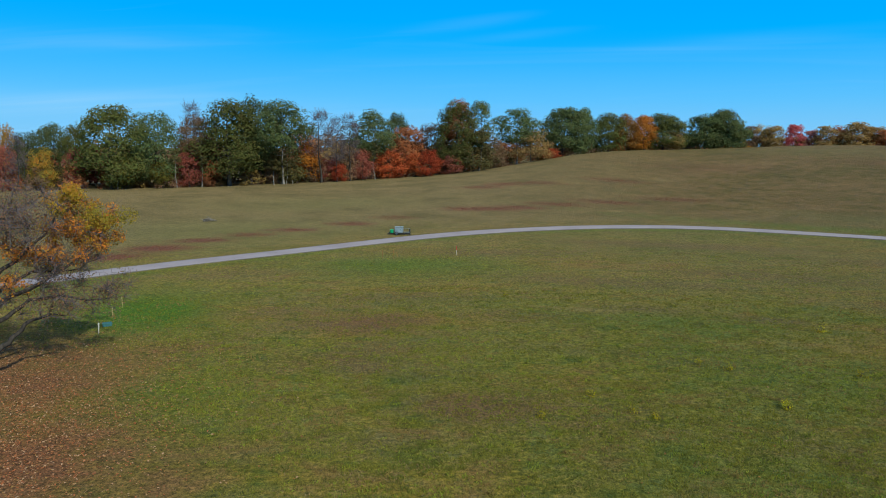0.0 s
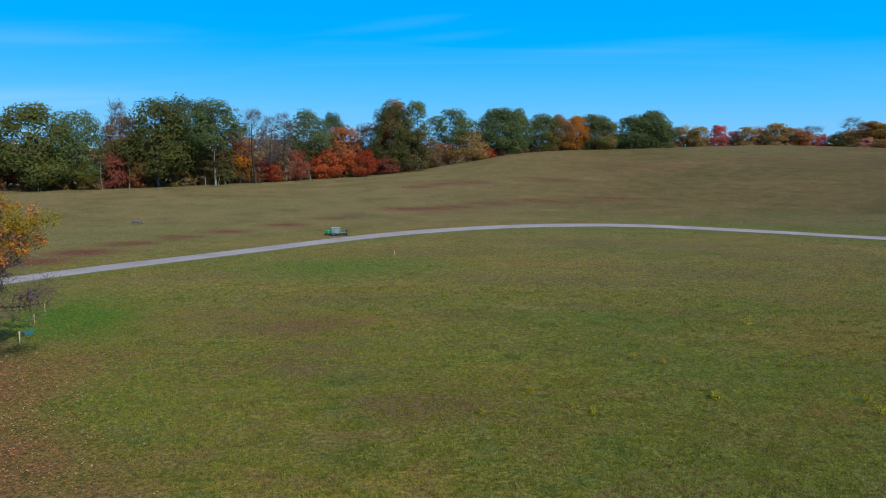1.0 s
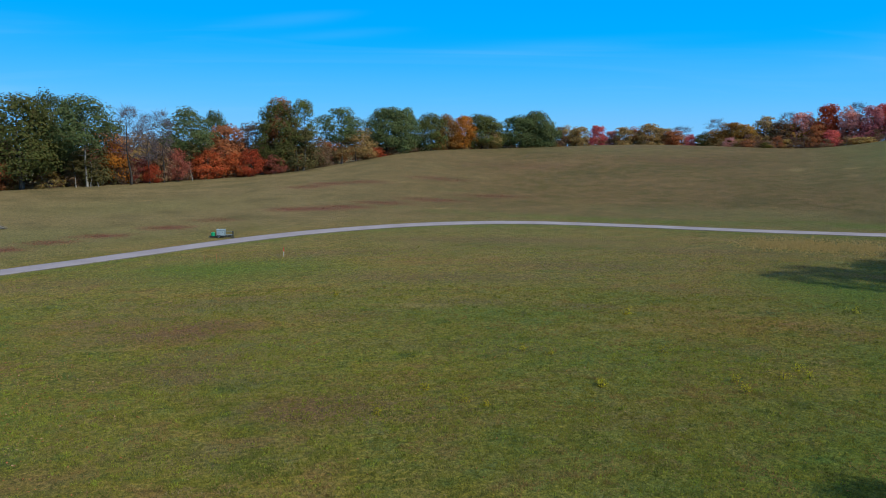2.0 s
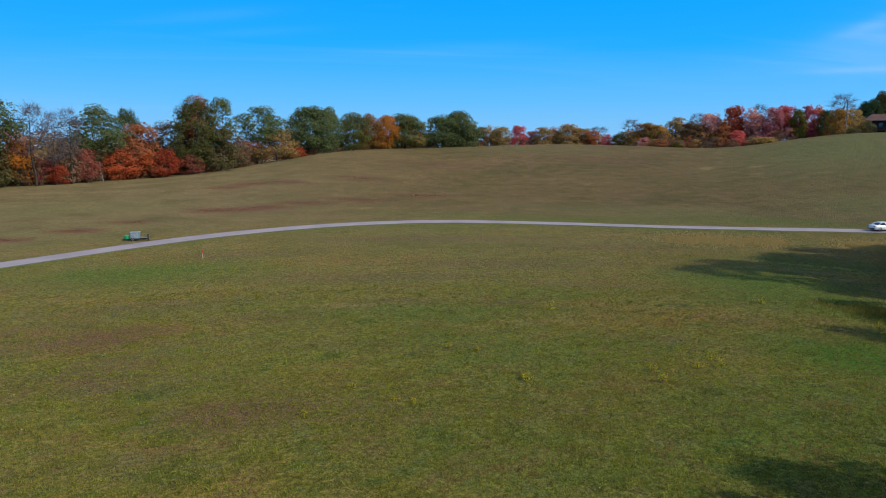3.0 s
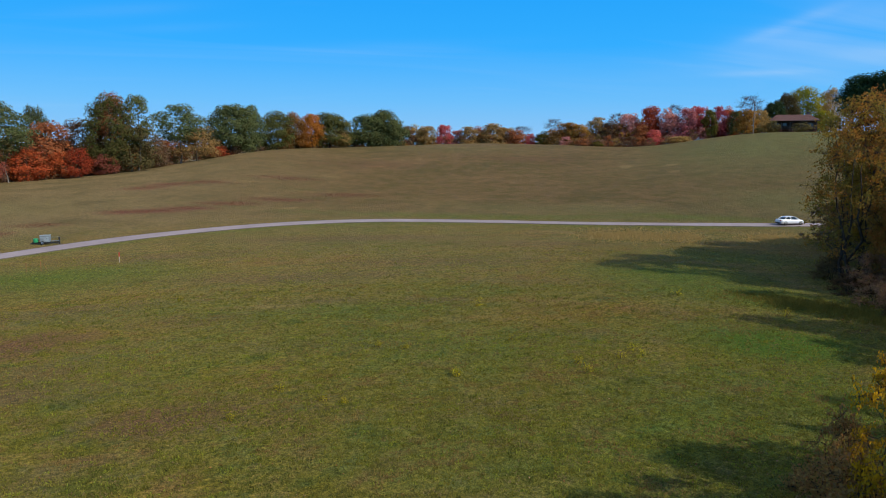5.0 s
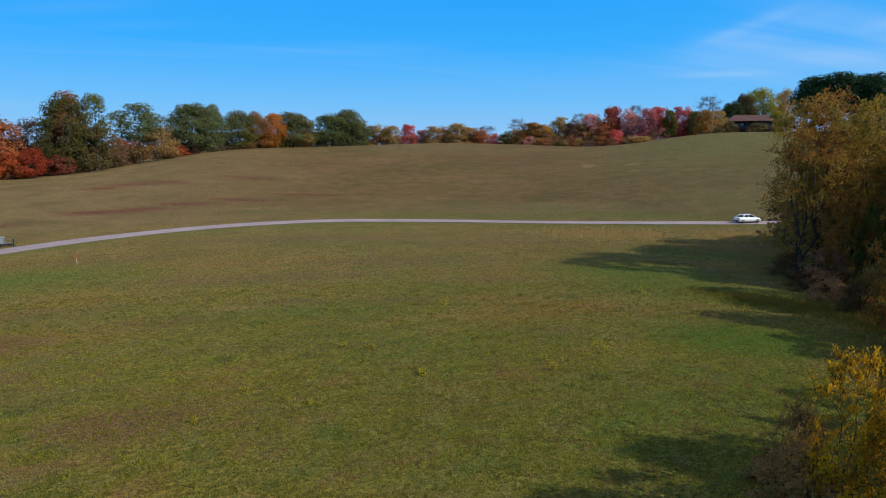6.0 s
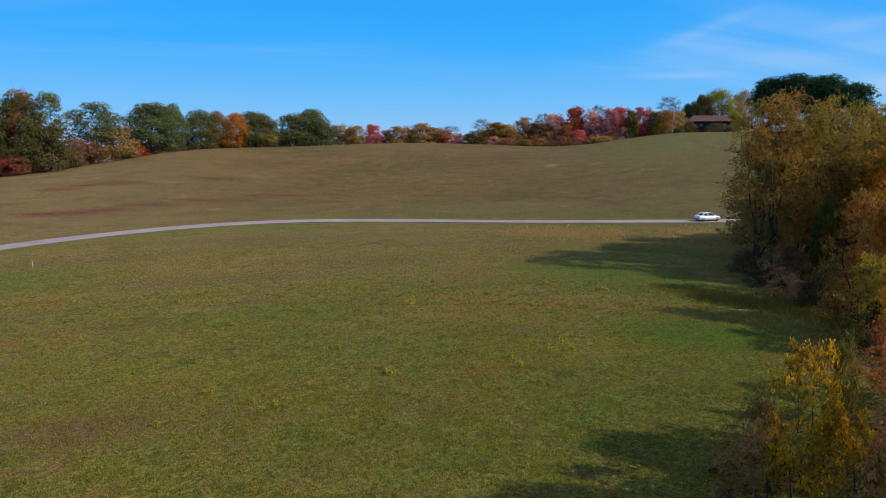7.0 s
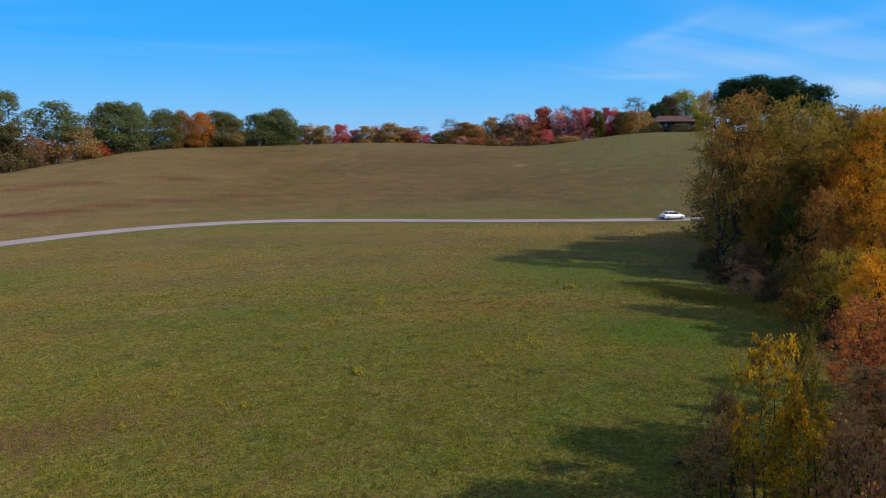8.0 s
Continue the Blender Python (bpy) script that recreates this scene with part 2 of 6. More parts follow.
LEAVES = {
    "green": leaf_material("leaves_green", ((0.075, 0.105, 0.042), (0.125, 0.162, 0.059), (0.191, 0.217, 0.079), (0.159, 0.132, 0.059)), through_light=0.5),
    "darkgreen": leaf_material("leaves_dark_green", ((0.025, 0.042, 0.017), (0.042, 0.067, 0.025), (0.063, 0.077, 0.031))),
    "pine": leaf_material("needles_pine", ((0.024, 0.051, 0.022), (0.040, 0.080, 0.035), (0.064, 0.104, 0.048))),
    "olive": leaf_material("leaves_olive", ((0.099, 0.122, 0.037), (0.153, 0.170, 0.048), (0.208, 0.208, 0.057), (0.181, 0.139, 0.051)), through_light=0.5),
    "darkolive": leaf_material("leaves_dark_olive", ((0.106, 0.101, 0.040), (0.163, 0.132, 0.049), (0.192, 0.138, 0.055)), through_light=0.5),
    "yellowgreen": leaf_material("leaves_yellow_green", ((0.085, 0.095, 0.019), (0.162, 0.152, 0.028), (0.228, 0.180, 0.028), (0.114, 0.076, 0.028))),
    "amber": leaf_material("leaves_amber", ((0.429, 0.195, 0.039), (0.624, 0.312, 0.057), (0.312, 0.174, 0.057), (0.195, 0.138, 0.048)), through_light=0.5),
    "orange": leaf_material("leaves_orange", ((0.57, 0.19, 0.024), (0.62, 0.25, 0.033), (0.46, 0.16, 0.024), (0.30, 0.15, 0.033))),
    "orangered": leaf_material("leaves_orange_red", ((0.62, 0.125, 0.045), (0.50, 0.095, 0.042), (0.66, 0.175, 0.05), (0.26, 0.085, 0.04)), through_light=0.5),
    "red": leaf_material("leaves_red", ((0.731, 0.135, 0.124), (0.585, 0.127, 0.157), (0.900, 0.214, 0.140), (0.351, 0.143, 0.149)), through_light=0.5),
    "rose": leaf_material("leaves_rose", ((0.729, 0.301, 0.249), (0.601, 0.229, 0.209), (0.492, 0.266, 0.209)), through_light=0.5),
    "maroon": leaf_material("leaves_maroon", ((0.514, 0.179, 0.194), (0.686, 0.197, 0.224), (0.381, 0.197, 0.182), (0.799, 0.262, 0.203)), through_light=0.5),
    "rust": leaf_material("leaves_rust", ((0.520, 0.168, 0.061), (0.378, 0.148, 0.067), (0.279, 0.137, 0.071), (0.600, 0.232, 0.084)), through_light=0.5),
    "brown": leaf_material("leaves_brown", ((0.251, 0.136, 0.080), (0.193, 0.113, 0.080), (0.343, 0.182, 0.092), (0.161, 0.136, 0.068)), through_light=0.5),
    "tan": leaf_material("leaves_tan", ((0.504, 0.319, 0.110), (0.370, 0.238, 0.100), (0.608, 0.344, 0.110), (0.265, 0.212, 0.083)), through_light=0.5),
    "russet": leaf_material("leaves_russet", ((0.510, 0.200, 0.047), (0.372, 0.173, 0.047), (0.414, 0.228, 0.047), (0.221, 0.138, 0.047)), ((0.235, 0.173, 0.041), (0.386, 0.214, 0.041), (0.552, 0.186, 0.047), (0.262, 0.179, 0.041)), through_light=0.5, calm=0.5),
    "tan2": leaf_material("leaves_tan_gold", ((0.409, 0.265, 0.039), (0.251, 0.192, 0.039), (0.503, 0.317, 0.039)), ((0.205, 0.171, 0.039), (0.515, 0.310, 0.036), (0.251, 0.192, 0.039)), through_light=0.5, calm=0.5),
    "gold": leaf_material("leaves_gold", ((0.55, 0.32, 0.03), (0.4, 0.25, 0.03), (0.28, 0.18, 0.035)), ((0.26, 0.2, 0.03), (0.58, 0.31, 0.025), (0.5, 0.2, 0.03)), through_light=0.5, calm=0.45),
    "greybrown": leaf_material("leaves_grey_brown", ((0.304, 0.193, 0.068), (0.386, 0.248, 0.062), (0.206, 0.158, 0.076)), through_light=0.5, calm=0.6),
    "orange2": leaf_material("leaves_bright_orange", ((0.850, 0.374, 0.022), (0.770, 0.286, 0.022), (0.550, 0.297, 0.028)), ((0.8, 0.35, 0.02), (0.66, 0.25, 0.02), (0.42, 0.28, 0.025)), through_light=0.5, calm=0.45),
    "olive2": leaf_material("leaves_olive_yellow", ((0.31, 0.24, 0.035), (0.38, 0.28, 0.035), (0.21, 0.18, 0.035), (0.29, 0.18, 0.035)), through_light=0.5, calm=0.6),
    "hedge": leaf_material("leaves_olive_brown", ((0.366, 0.232, 0.044), (0.268, 0.189, 0.044), (0.427, 0.244, 0.039), (0.195, 0.140, 0.044)), ((0.244, 0.201, 0.044), (0.390, 0.232, 0.039), (0.512, 0.189, 0.039), (0.232, 0.183, 0.044)), 0.3, through_light=0.5, calm=0.5),
    "dullred": leaf_material("leaves_dull_red", ((0.299, 0.083, 0.069), (0.391, 0.099, 0.076), (0.218, 0.088, 0.071), (0.460, 0.138, 0.081)), through_light=0.5),
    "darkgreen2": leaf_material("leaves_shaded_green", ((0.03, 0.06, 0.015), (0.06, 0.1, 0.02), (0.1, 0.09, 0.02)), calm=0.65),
    "redbrown": leaf_material("leaves_red_brown", ((0.550, 0.160, 0.050), (0.418, 0.116, 0.044), (0.605, 0.220, 0.061), (0.242, 0.094, 0.044)), through_light=0.5, calm=0.4),
    "yellow": leaf_material("leaves_yellow", ((0.8, 0.47, 0.015), (0.66, 0.37, 0.015), (0.36, 0.22, 0.025), (0.18, 0.11, 0.025)), ((0.76, 0.42, 0.015), (0.58, 0.31, 0.015), (0.2, 0.13, 0.025), (0.48, 0.22, 0.015)), 0.9, through_light=0.5, calm=0.2),
    "purple": leaf_material("leaves_purple_brown", ((0.62, 0.225, 0.13), (0.45, 0.2, 0.11), (0.72, 0.29, 0.13), (0.52, 0.4, 0.08)), through_light=0.5, calm=0.3),
    "thin": leaf_material("leaves_thin_olive", ((0.351, 0.213, 0.075), (0.243, 0.138, 0.075), (0.405, 0.263, 0.062), (0.378, 0.150, 0.062)), through_light=0.5, calm=0.3),
    "brownthin": leaf_material("leaves_dry_brown", ((0.156, 0.091, 0.046), (0.117, 0.072, 0.039), (0.221, 0.130, 0.058))),
    "lime": leaf_material("leaves_lime_gold", ((0.24, 0.25, 0.03), (0.38, 0.34, 0.03), (0.5, 0.4, 0.035)), ((0.22, 0.25, 0.03), (0.5, 0.42, 0.03)), 0.2, through_light=0.5),
    "brush": leaf_material("leaves_purple_brush", ((0.300, 0.160, 0.112), (0.221, 0.123, 0.095), (0.395, 0.203, 0.127), (0.316, 0.217, 0.079)), through_light=0.5, calm=0.3),
    "fieldrust": leaf_material("leaves_field_rust", ((0.34, 0.17, 0.11), (0.26, 0.16, 0.12), (0.42, 0.2, 0.1), (0.3, 0.26, 0.08)), through_light=0.5, calm=0.2),
    "fieldyellow": leaf_material("leaves_field_yellow", ((0.44, 0.24, 0.025), (0.34, 0.21, 0.03), (0.42, 0.17, 0.025), (0.22, 0.17, 0.035)), ((0.22, 0.18, 0.035), (0.44, 0.25, 0.025), (0.42, 0.15, 0.03)), 0.5, through_light=0.45, calm=0.2),
    "fieldorange": leaf_material("leaves_field_orange", ((0.62, 0.2, 0.035), (0.5, 0.15, 0.035), (0.32, 0.15, 0.06), (0.56, 0.27, 0.04)), through_light=0.45, calm=0.15),
}


def bark_material(name, dark, light):
    m, nodes, links, b = material(name, 0.95, 0, 0.15)
    pos = nodes.new("ShaderNodeTexCoord").outputs["Object"]
    n = noise_node(nodes, links, 6, 6, pos, (1, 1, 0.2))
    r = ramp(nodes, ((0.3, dark), (0.7, light)))
    links.new(n.outputs["Fac"], r.inputs[0])
    links.new(r.outputs[0], b.inputs["Base Color"])
    bump = nodes.new("ShaderNodeBump")
    bump.inputs["Strength"].default_value, bump.inputs["Distance"].default_value = 0.6, 0.04
    links.new(n.outputs["Fac"], bump.inputs["Height"])
    links.new(bump.outputs[0], b.inputs["Normal"])
    return m


BARK = bark_material("bark_grey_brown", (0.045, 0.036, 0.03), (0.13, 0.105, 0.085))
BARK_DARK = bark_material("bark_dark", (0.025, 0.02, 0.017), (0.07, 0.055, 0.045))
BARK_PALE = bark_material("bark_pale", (0.13, 0.11, 0.09), (0.3, 0.26, 0.22))
TWIGS = bark_material("twigs_grey_violet", (0.085, 0.065, 0.068), (0.15, 0.115, 0.115))


def grass_blades(name, stops, patch=None, calm=0.35):
    return leaf_material(name, stops, patch, 0.3, 0.45, calm)


GRASS = grass_blades("grass_blades", ((0.15, 0.142, 0.024), (0.225, 0.2, 0.032), (0.28, 0.226, 0.048), (0.32, 0.225, 0.075), (0.17, 0.17, 0.027), (0.24, 0.145, 0.055)), ((0.11, 0.13, 0.026), (0.26, 0.23, 0.035), (0.17, 0.165, 0.027), (0.29, 0.17, 0.07)))
BRIGHT_GRASS = grass_blades("bright_grass", ((0.25, 0.245, 0.03), (0.31, 0.275, 0.04), (0.19, 0.22, 0.03)))
BROWN_GRASS = grass_blades("faded_grass", ((0.26, 0.16, 0.075), (0.2, 0.12, 0.06), (0.32, 0.23, 0.13), (0.17, 0.13, 0.05)))
STRAW = grass_blades("dry_straw", ((0.62, 0.43, 0.16), (0.52, 0.37, 0.13), (0.66, 0.45, 0.18), (0.36, 0.3, 0.09)))
OLIVE_GRASS = grass_blades("tall_olive_grass", ((0.203, 0.174, 0.036), (0.145, 0.145, 0.032), (0.29, 0.217, 0.051)))
RED_GRASS = grass_blades("red_bluestem", ((0.27, 0.09, 0.065), (0.23, 0.1, 0.065), (0.2, 0.12, 0.055)))
YELLOW_WEED = grass_blades("yellow_weed", ((0.58, 0.45, 0.029), (0.464, 0.377, 0.029), (0.29, 0.275, 0.029)))
LITTER = leaf_material("fallen_leaves", ((0.32, 0.1, 0.04), (0.4, 0.15, 0.06), (0.19, 0.07, 0.035), (0.5, 0.32, 0.2), (0.28, 0.16, 0.05)), through_light=0.1, calm=0.2)


def field_material():
    """Mown autumn grass: green and tan mottling at several scales, with lush, dry, red and leaf-strewn stretches; some
    of the lush green is painted shade.
    """
    m, nodes, links, b = material("field_grass", 0.95, 0, 0.1)
    b.inputs["Diffuse Roughness"].default_value = 0.5
    pos = nodes.new("ShaderNodeTexCoord").outputs["Object"]

    def attr(name):
        a = nodes.new("ShaderNodeAttribute")
        a.attribute_name = name
        return a.outputs["Fac"]

    def broken(name, noise_out, lo, hi):
        """A stretch whose edge is frayed by noise."""
        add = nodes.new("ShaderNodeMath")
        add.operation = "ADD"
        links.new(attr(name), add.inputs[0])
        links.new(noise_out, add.inputs[1])
        mr = nodes.new("ShaderNodeMapRange")
        mr.inputs["From Min"].default_value, mr.inputs["From Max"].default_value = lo, hi
        links.new(add.outputs[0], mr.inputs["Value"])
        return mr.outputs[0]

    wide = noise_node(nodes, links, 0.045, 5, pos, (1, 1.6, 1))
    mid = noise_node(nodes, links, 0.5, 6, pos, (1, 1.2, 1), 0.68)
    fine = noise_node(nodes, links, 3.2, 6, pos, None, 0.7)
    specks = noise_node(nodes, links, 14, 3, pos, None, 0.7)
    green = ramp(nodes, ((0.37, (0.075, 0.078, 0.014)), (0.45, (0.125, 0.122, 0.019)), (0.53, (0.19, 0.17, 0.03)), (0.64, (0.31, 0.245, 0.07))))
    links.new(mix(nodes, links, 0.52, mid.outputs["Fac"], fine.outputs["Fac"]), green.inputs[0])
    tone = ramp(nodes, ((0.3, (0.72, 0.9, 0.8)), (0.5, (1, 1, 1)), (0.68, (1.36, 1.0, 1.1))))
    links.new(wide.outputs["Fac"], tone.inputs[0])
    colour = mix(nodes, links, 1.0, green.outputs[0], tone.outputs[0], "MULTIPLY")
    tint = noise_node(nodes, links, 0.42, 8, pos, (0.8, 1.2, 1), 0.66)
    hue = ramp(nodes, ((0.33, (0.66, 0.92, 1.1)), (0.42, (0.92, 1.04, 0.85)), (0.49, (1.24, 1.16, 0.72)), (0.55, (1.12, 1.05, 0.9)), (0.61, (1.16, 0.92, 1.2)), (0.7, (1.2, 0.8, 1.4))))
    links.new(tint.outputs["Fac"], hue.inputs[0])
    colour = mix(nodes, links, 1.0, colour, hue.outputs[0], "MULTIPLY")
    dryer = ramp(nodes, ((0.36, (0.116, 0.094, 0.039)), (0.5, (0.188, 0.136, 0.063)), (0.64, (0.265, 0.18, 0.096))))
    streaky = noise_node(nodes, links, 0.16, 7, pos, (0.8, 1.0, 1), 0.62)
    links.new(mix(nodes, links, 0.4, streaky.outputs["Fac"], fine.outputs["Fac"]), dryer.inputs[0])
    colour = mix(nodes, links, broken("dry", mid.outputs["Fac"], 0.45, 1.3), colour, dryer.outputs[0])
    clumps = noise_node(nodes, links, 0.3, 8, pos, None, 0.72)
    brown = ramp(nodes, ((0.32, (0.075, 0.062, 0.022)), (0.44, (0.118, 0.086, 0.028)), (0.51, (0.162, 0.104, 0.041)), (0.59, (0.194, 0.12, 0.052)), (0.7, (0.25, 0.165, 0.075))))
    links.new(mix(nodes, links, 0.35, clumps.outputs["Fac"], wide.outputs["Fac"]), brown.inputs[0])
    colour = mix(nodes, links, broken("brown", streaky.outputs["Fac"], 0.5, 1.45), colour, brown.outputs[0])
    olive = mix(nodes, links, clumps.outputs["Fac"], (0.1, 0.105, 0.034), (0.22, 0.2, 0.075))
    colour = mix(nodes, links, broken("meadow", streaky.outputs["Fac"], 0.5, 1.5), colour, olive)
    faded = mix(nodes, links, fine.outputs["Fac"], (0.09, 0.058, 0.03), (0.24, 0.155, 0.085))
    colour = mix(nodes, links, broken("fade", mid.outputs["Fac"], 0.55, 1.35), colour, faded)
    lush_and_shade = mix(nodes, links, fine.outputs["Fac"], (0.05, 0.11, 0.01), (0.12, 0.18, 0.018))
    colour = mix(nodes, links, broken("lush_and_shade", mid.outputs["Fac"], 0.55, 1.35), colour, lush_and_shade)
    rust = mix(nodes, links, fine.outputs["Fac"], (0.13, 0.045, 0.035), (0.2, 0.1, 0.06))
    colour = mix(nodes, links, broken("rust", mid.outputs["Fac"], 0.6, 1.4), colour, rust)
    straw = mix(nodes, links, fine.outputs["Fac"], (0.2, 0.13, 0.055), (0.34, 0.24, 0.11))
    colour = mix(nodes, links, broken("straw", mid.outputs["Fac"], 0.65, 1.4), colour, straw)
    shed = mix(nodes, links, specks.outputs["Fac"], (0.1, 0.045, 0.022), (0.26, 0.125, 0.06))
    colour = mix(nodes, links, broken("litter", mid.outputs["Fac"], 0.62, 1.35), colour, shed)
    speck = ramp(nodes, ((0.36, (0.5, 0.53, 0.48)), (0.5, (1, 1, 1)), (0.66, (1.4, 1.34, 1.26))))
    links.new(specks.outputs["Fac"], speck.inputs[0])
    fine_share = nodes.new("ShaderNodeMapRange")
    fine_share.inputs["From Min"].default_value, fine_share.inputs["From Max"].default_value = 0.3, 0.8
    fine_share.inputs["To Min"].default_value, fine_share.inputs["To Max"].default_value = 1.0, 0.35
    links.new(attr("dry"), fine_share.inputs["Value"])
    colour = mix(nodes, links, fine_share.outputs[0], colour, speck.outputs[0], "MULTIPLY")
    lumps = noise_node(nodes, links, 4.5, 3, pos, None, 0.6)
    lump = ramp(nodes, ((0.36, (0.62, 0.66, 0.6)), (0.5, (1, 1, 1)), (0.64, (1.34, 1.28, 1.2))))
    links.new(lumps.outputs["Fac"], lump.inputs[0])
    colour = mix(nodes, links, 1.0, colour, lump.outputs[0], "MULTIPLY")
    colour = mix(nodes, links, 1.0, colour, (0.81, 0.79, 0.785), "MULTIPLY")
    links.new(colour, b.inputs["Base Color"])
    bump = nodes.new("ShaderNodeBump")
    bump.inputs["Strength"].default_value, bump.inputs["Distance"].default_value = 1.0, 0.26
    links.new(mix(nodes, links, 0.4, lumps.outputs["Fac"], specks.outputs["Fac"]), bump.inputs["Height"])
    links.new(bump.outputs[0], b.inputs["Normal"])
    return m


def road_material():
    m, nodes, links, b = material("worn_asphalt", 0.9, 0, 0.3)
    pos = nodes.new("ShaderNodeTexCoord").outputs["Object"]
    big, small = noise_node(nodes, links, 0.25, 4, pos), noise_node(nodes, links, 9, 5, pos)
    r = ramp(nodes, ((0.3, (0.22, 0.17, 0.18)), (0.5, (0.28, 0.222, 0.232)), (0.7, (0.34, 0.275, 0.28))))
    links.new(mix(nodes, links, 0.4, big.outputs["Fac"], small.outputs["Fac"]), r.inputs[0])
    links.new(r.outputs[0], b.inputs["Base Color"])
    bump = nodes.new("ShaderNodeBump")
    bump.inputs["Strength"].default_value, bump.inputs["Distance"].default_value = 0.4, 0.01
    links.new(small.outputs["Fac"], bump.inputs["Height"])
    links.new(bump.outputs[0], b.inputs["Normal"])
    return m


FIELD, ASPHALT = field_material(), road_material()
VERGE = plain("road_shoulder_gravel", (0.12, 0.1, 0.075), 0.95, grain=6)


# ---- land ----
# The lie of the land: for each bearing (degrees clockwise from north) where the hill starts, where it ends and how high it is there.
BEARING = (-180, -110, -60, -30, -17, -11, -6, -2, 2, 5.5, 9, 12.5, 18, 25, 31, 35.5, 39, 42, 45, 47.5, 50, 53, 60, 75, 110, 180)
HILL_TOP = (0, 0, 3, 3.9, 3.95, 4.15, 4.62, 5.15, 6.2, 7.7, 9.7, 11.1, 11.8, 13.1, 13.4, 12.6, 11.6, 12.2, 14.1, 15.8, 17.1, 17.4, 17, 12, 0, 0)
HILL_END = (200, 200, 165, 165, 168, 172, 176, 182, 190, 200, 212, 225, 245, 260, 265, 265, 262, 262, 266, 272, 280, 290, 300, 290, 200, 200)


def ground_z(x, y):
    """Height of the ground; x and y may be arrays."""
    r, a = np.hypot(x, y), np.degrees(np.arctan2(x, y))
    top = sum(np.interp(a + d, BEARING, HILL_TOP) for d in (-1.6, -0.8, 0, 0.8, 1.6)) / 5
    end = sum(np.interp(a + d, BEARING, HILL_END) for d in (-2, 0, 2)) / 3
    start = np.interp(a, (-60, -30, 0, 20, 60), (80, 84, 98, 106, 112))
    u = np.clip((r - start) / (end - start), 0, 1)
    v = np.clip((r - end) / 140, 0, 1)
    z = top * u * u * (3 - 2 * u) - 0.4 * top * v * v * (3 - 2 * v)
    roll = 0.16 * np.sin(x / 17 + 1.3) * np.cos(y / 23) + 0.1 * np.sin(x / 9.1 - y / 12.7)
    return z + roll * np.clip((r - 20) / 30, 0, 1) * np.clip((400 - r) / 100, 0, 1)


def at(bearing, r, dz=0.0):
    x, y = r * math.sin(radians(bearing)), r * math.cos(radians(bearing))
    return Vector((x, y, float(ground_z(x, y)) + dz))


# ---- mesh helpers ----
def mesh_of(name, verts, faces, mats, smooth=False):
    me = bpy.data.meshes.new(name)
    me.from_pydata([tuple(v) for v in verts], [], faces)
    for m in mats:
        me.materials.append(m)
    if smooth:
        me.shade_smooth()
    return me


def quads_mesh(name, corners, mat):
    """One mesh of many loose quads: corners is an array (n, 4, 3)."""
    n = len(corners)
    me = bpy.data.meshes.new(name)
    me.vertices.add(4 * n)
    me.vertices.foreach_set("co", np.ascontiguousarray(corners, dtype=np.float32).ravel())
    me.loops.add(4 * n)
    me.loops.foreach_set("vertex_index", np.arange(4 * n, dtype=np.int32))
    me.polygons.add(n)
    me.polygons.foreach_set("loop_start", np.arange(0, 4 * n, 4, dtype=np.int32))
    me.update(calc_edges=True)
    me.materials.append(mat)
    return me


def part(name, bm, mat, parent, label=""):
    """Links a bmesh, or a mesh, as one mesh object under a thing or a part."""
    if isinstance(bm, bmesh.types.BMesh):
        me = bpy.data.meshes.new(name)
        bm.normal_update()
        bm.to_mesh(me)
        bm.free()
        me.materials.append(mat)
    else:
        me = bm
    ob = new(name, me)
    ob.parent = parent
    return tagged(ob, label)


def thing(name, m, label, category, group="", kind=""):
    ob = new(name)
    ob.empty_display_size = 0.3
    ob.matrix_basis = m
    return tagged(ob, label, category, group, kind)


def box_bm(sx, sy, sz, at_point=(0, 0, 0), bevel=0.0, turn_z=0.0, lean=0.0):
    """A box standing on at_point, with bevelled edges."""
    bm = bmesh.new()
    bmesh.ops.create_cube(bm, size=1)
    bmesh.ops.transform(bm, matrix=Matrix.Translation(at_point) @ pose(0, 0, 0, lean, 0, turn_z) @ Matrix.Translation((0, 0, sz / 2)) @ Matrix.Diagonal((sx, sy, sz, 1)), verts=bm.verts)
    if bevel:
        bmesh.ops.bevel(bm, geom=list(bm.edges), offset=bevel, segments=2, affect="EDGES", profile=0.6)
    return bm


def cyl_bm(r1, r2, depth, m=Matrix(), sides=14, bevel=0.0):
    bm = bmesh.new()
    bmesh.ops.create_cone(bm, cap_ends=True, segments=sides, radius1=r1, radius2=r2, depth=depth, matrix=m)
    if bevel:
        rim = [e for e in bm.edges if len(e.link_faces) == 2 and any(len(f.verts) > 4 for f in e.link_faces)]
        bmesh.ops.bevel(bm, geom=rim, offset=bevel, segments=2, affect="EDGES", profile=0.5)
    return bm


def join_bm(*parts_in):
    out = bmesh.new()
    for bm in parts_in:
        me = bpy.data.meshes.new("scratch")
        bm.to_mesh(me)
        bm.free()
        out.from_mesh(me)
        bpy.data.meshes.remove(me)
    return out


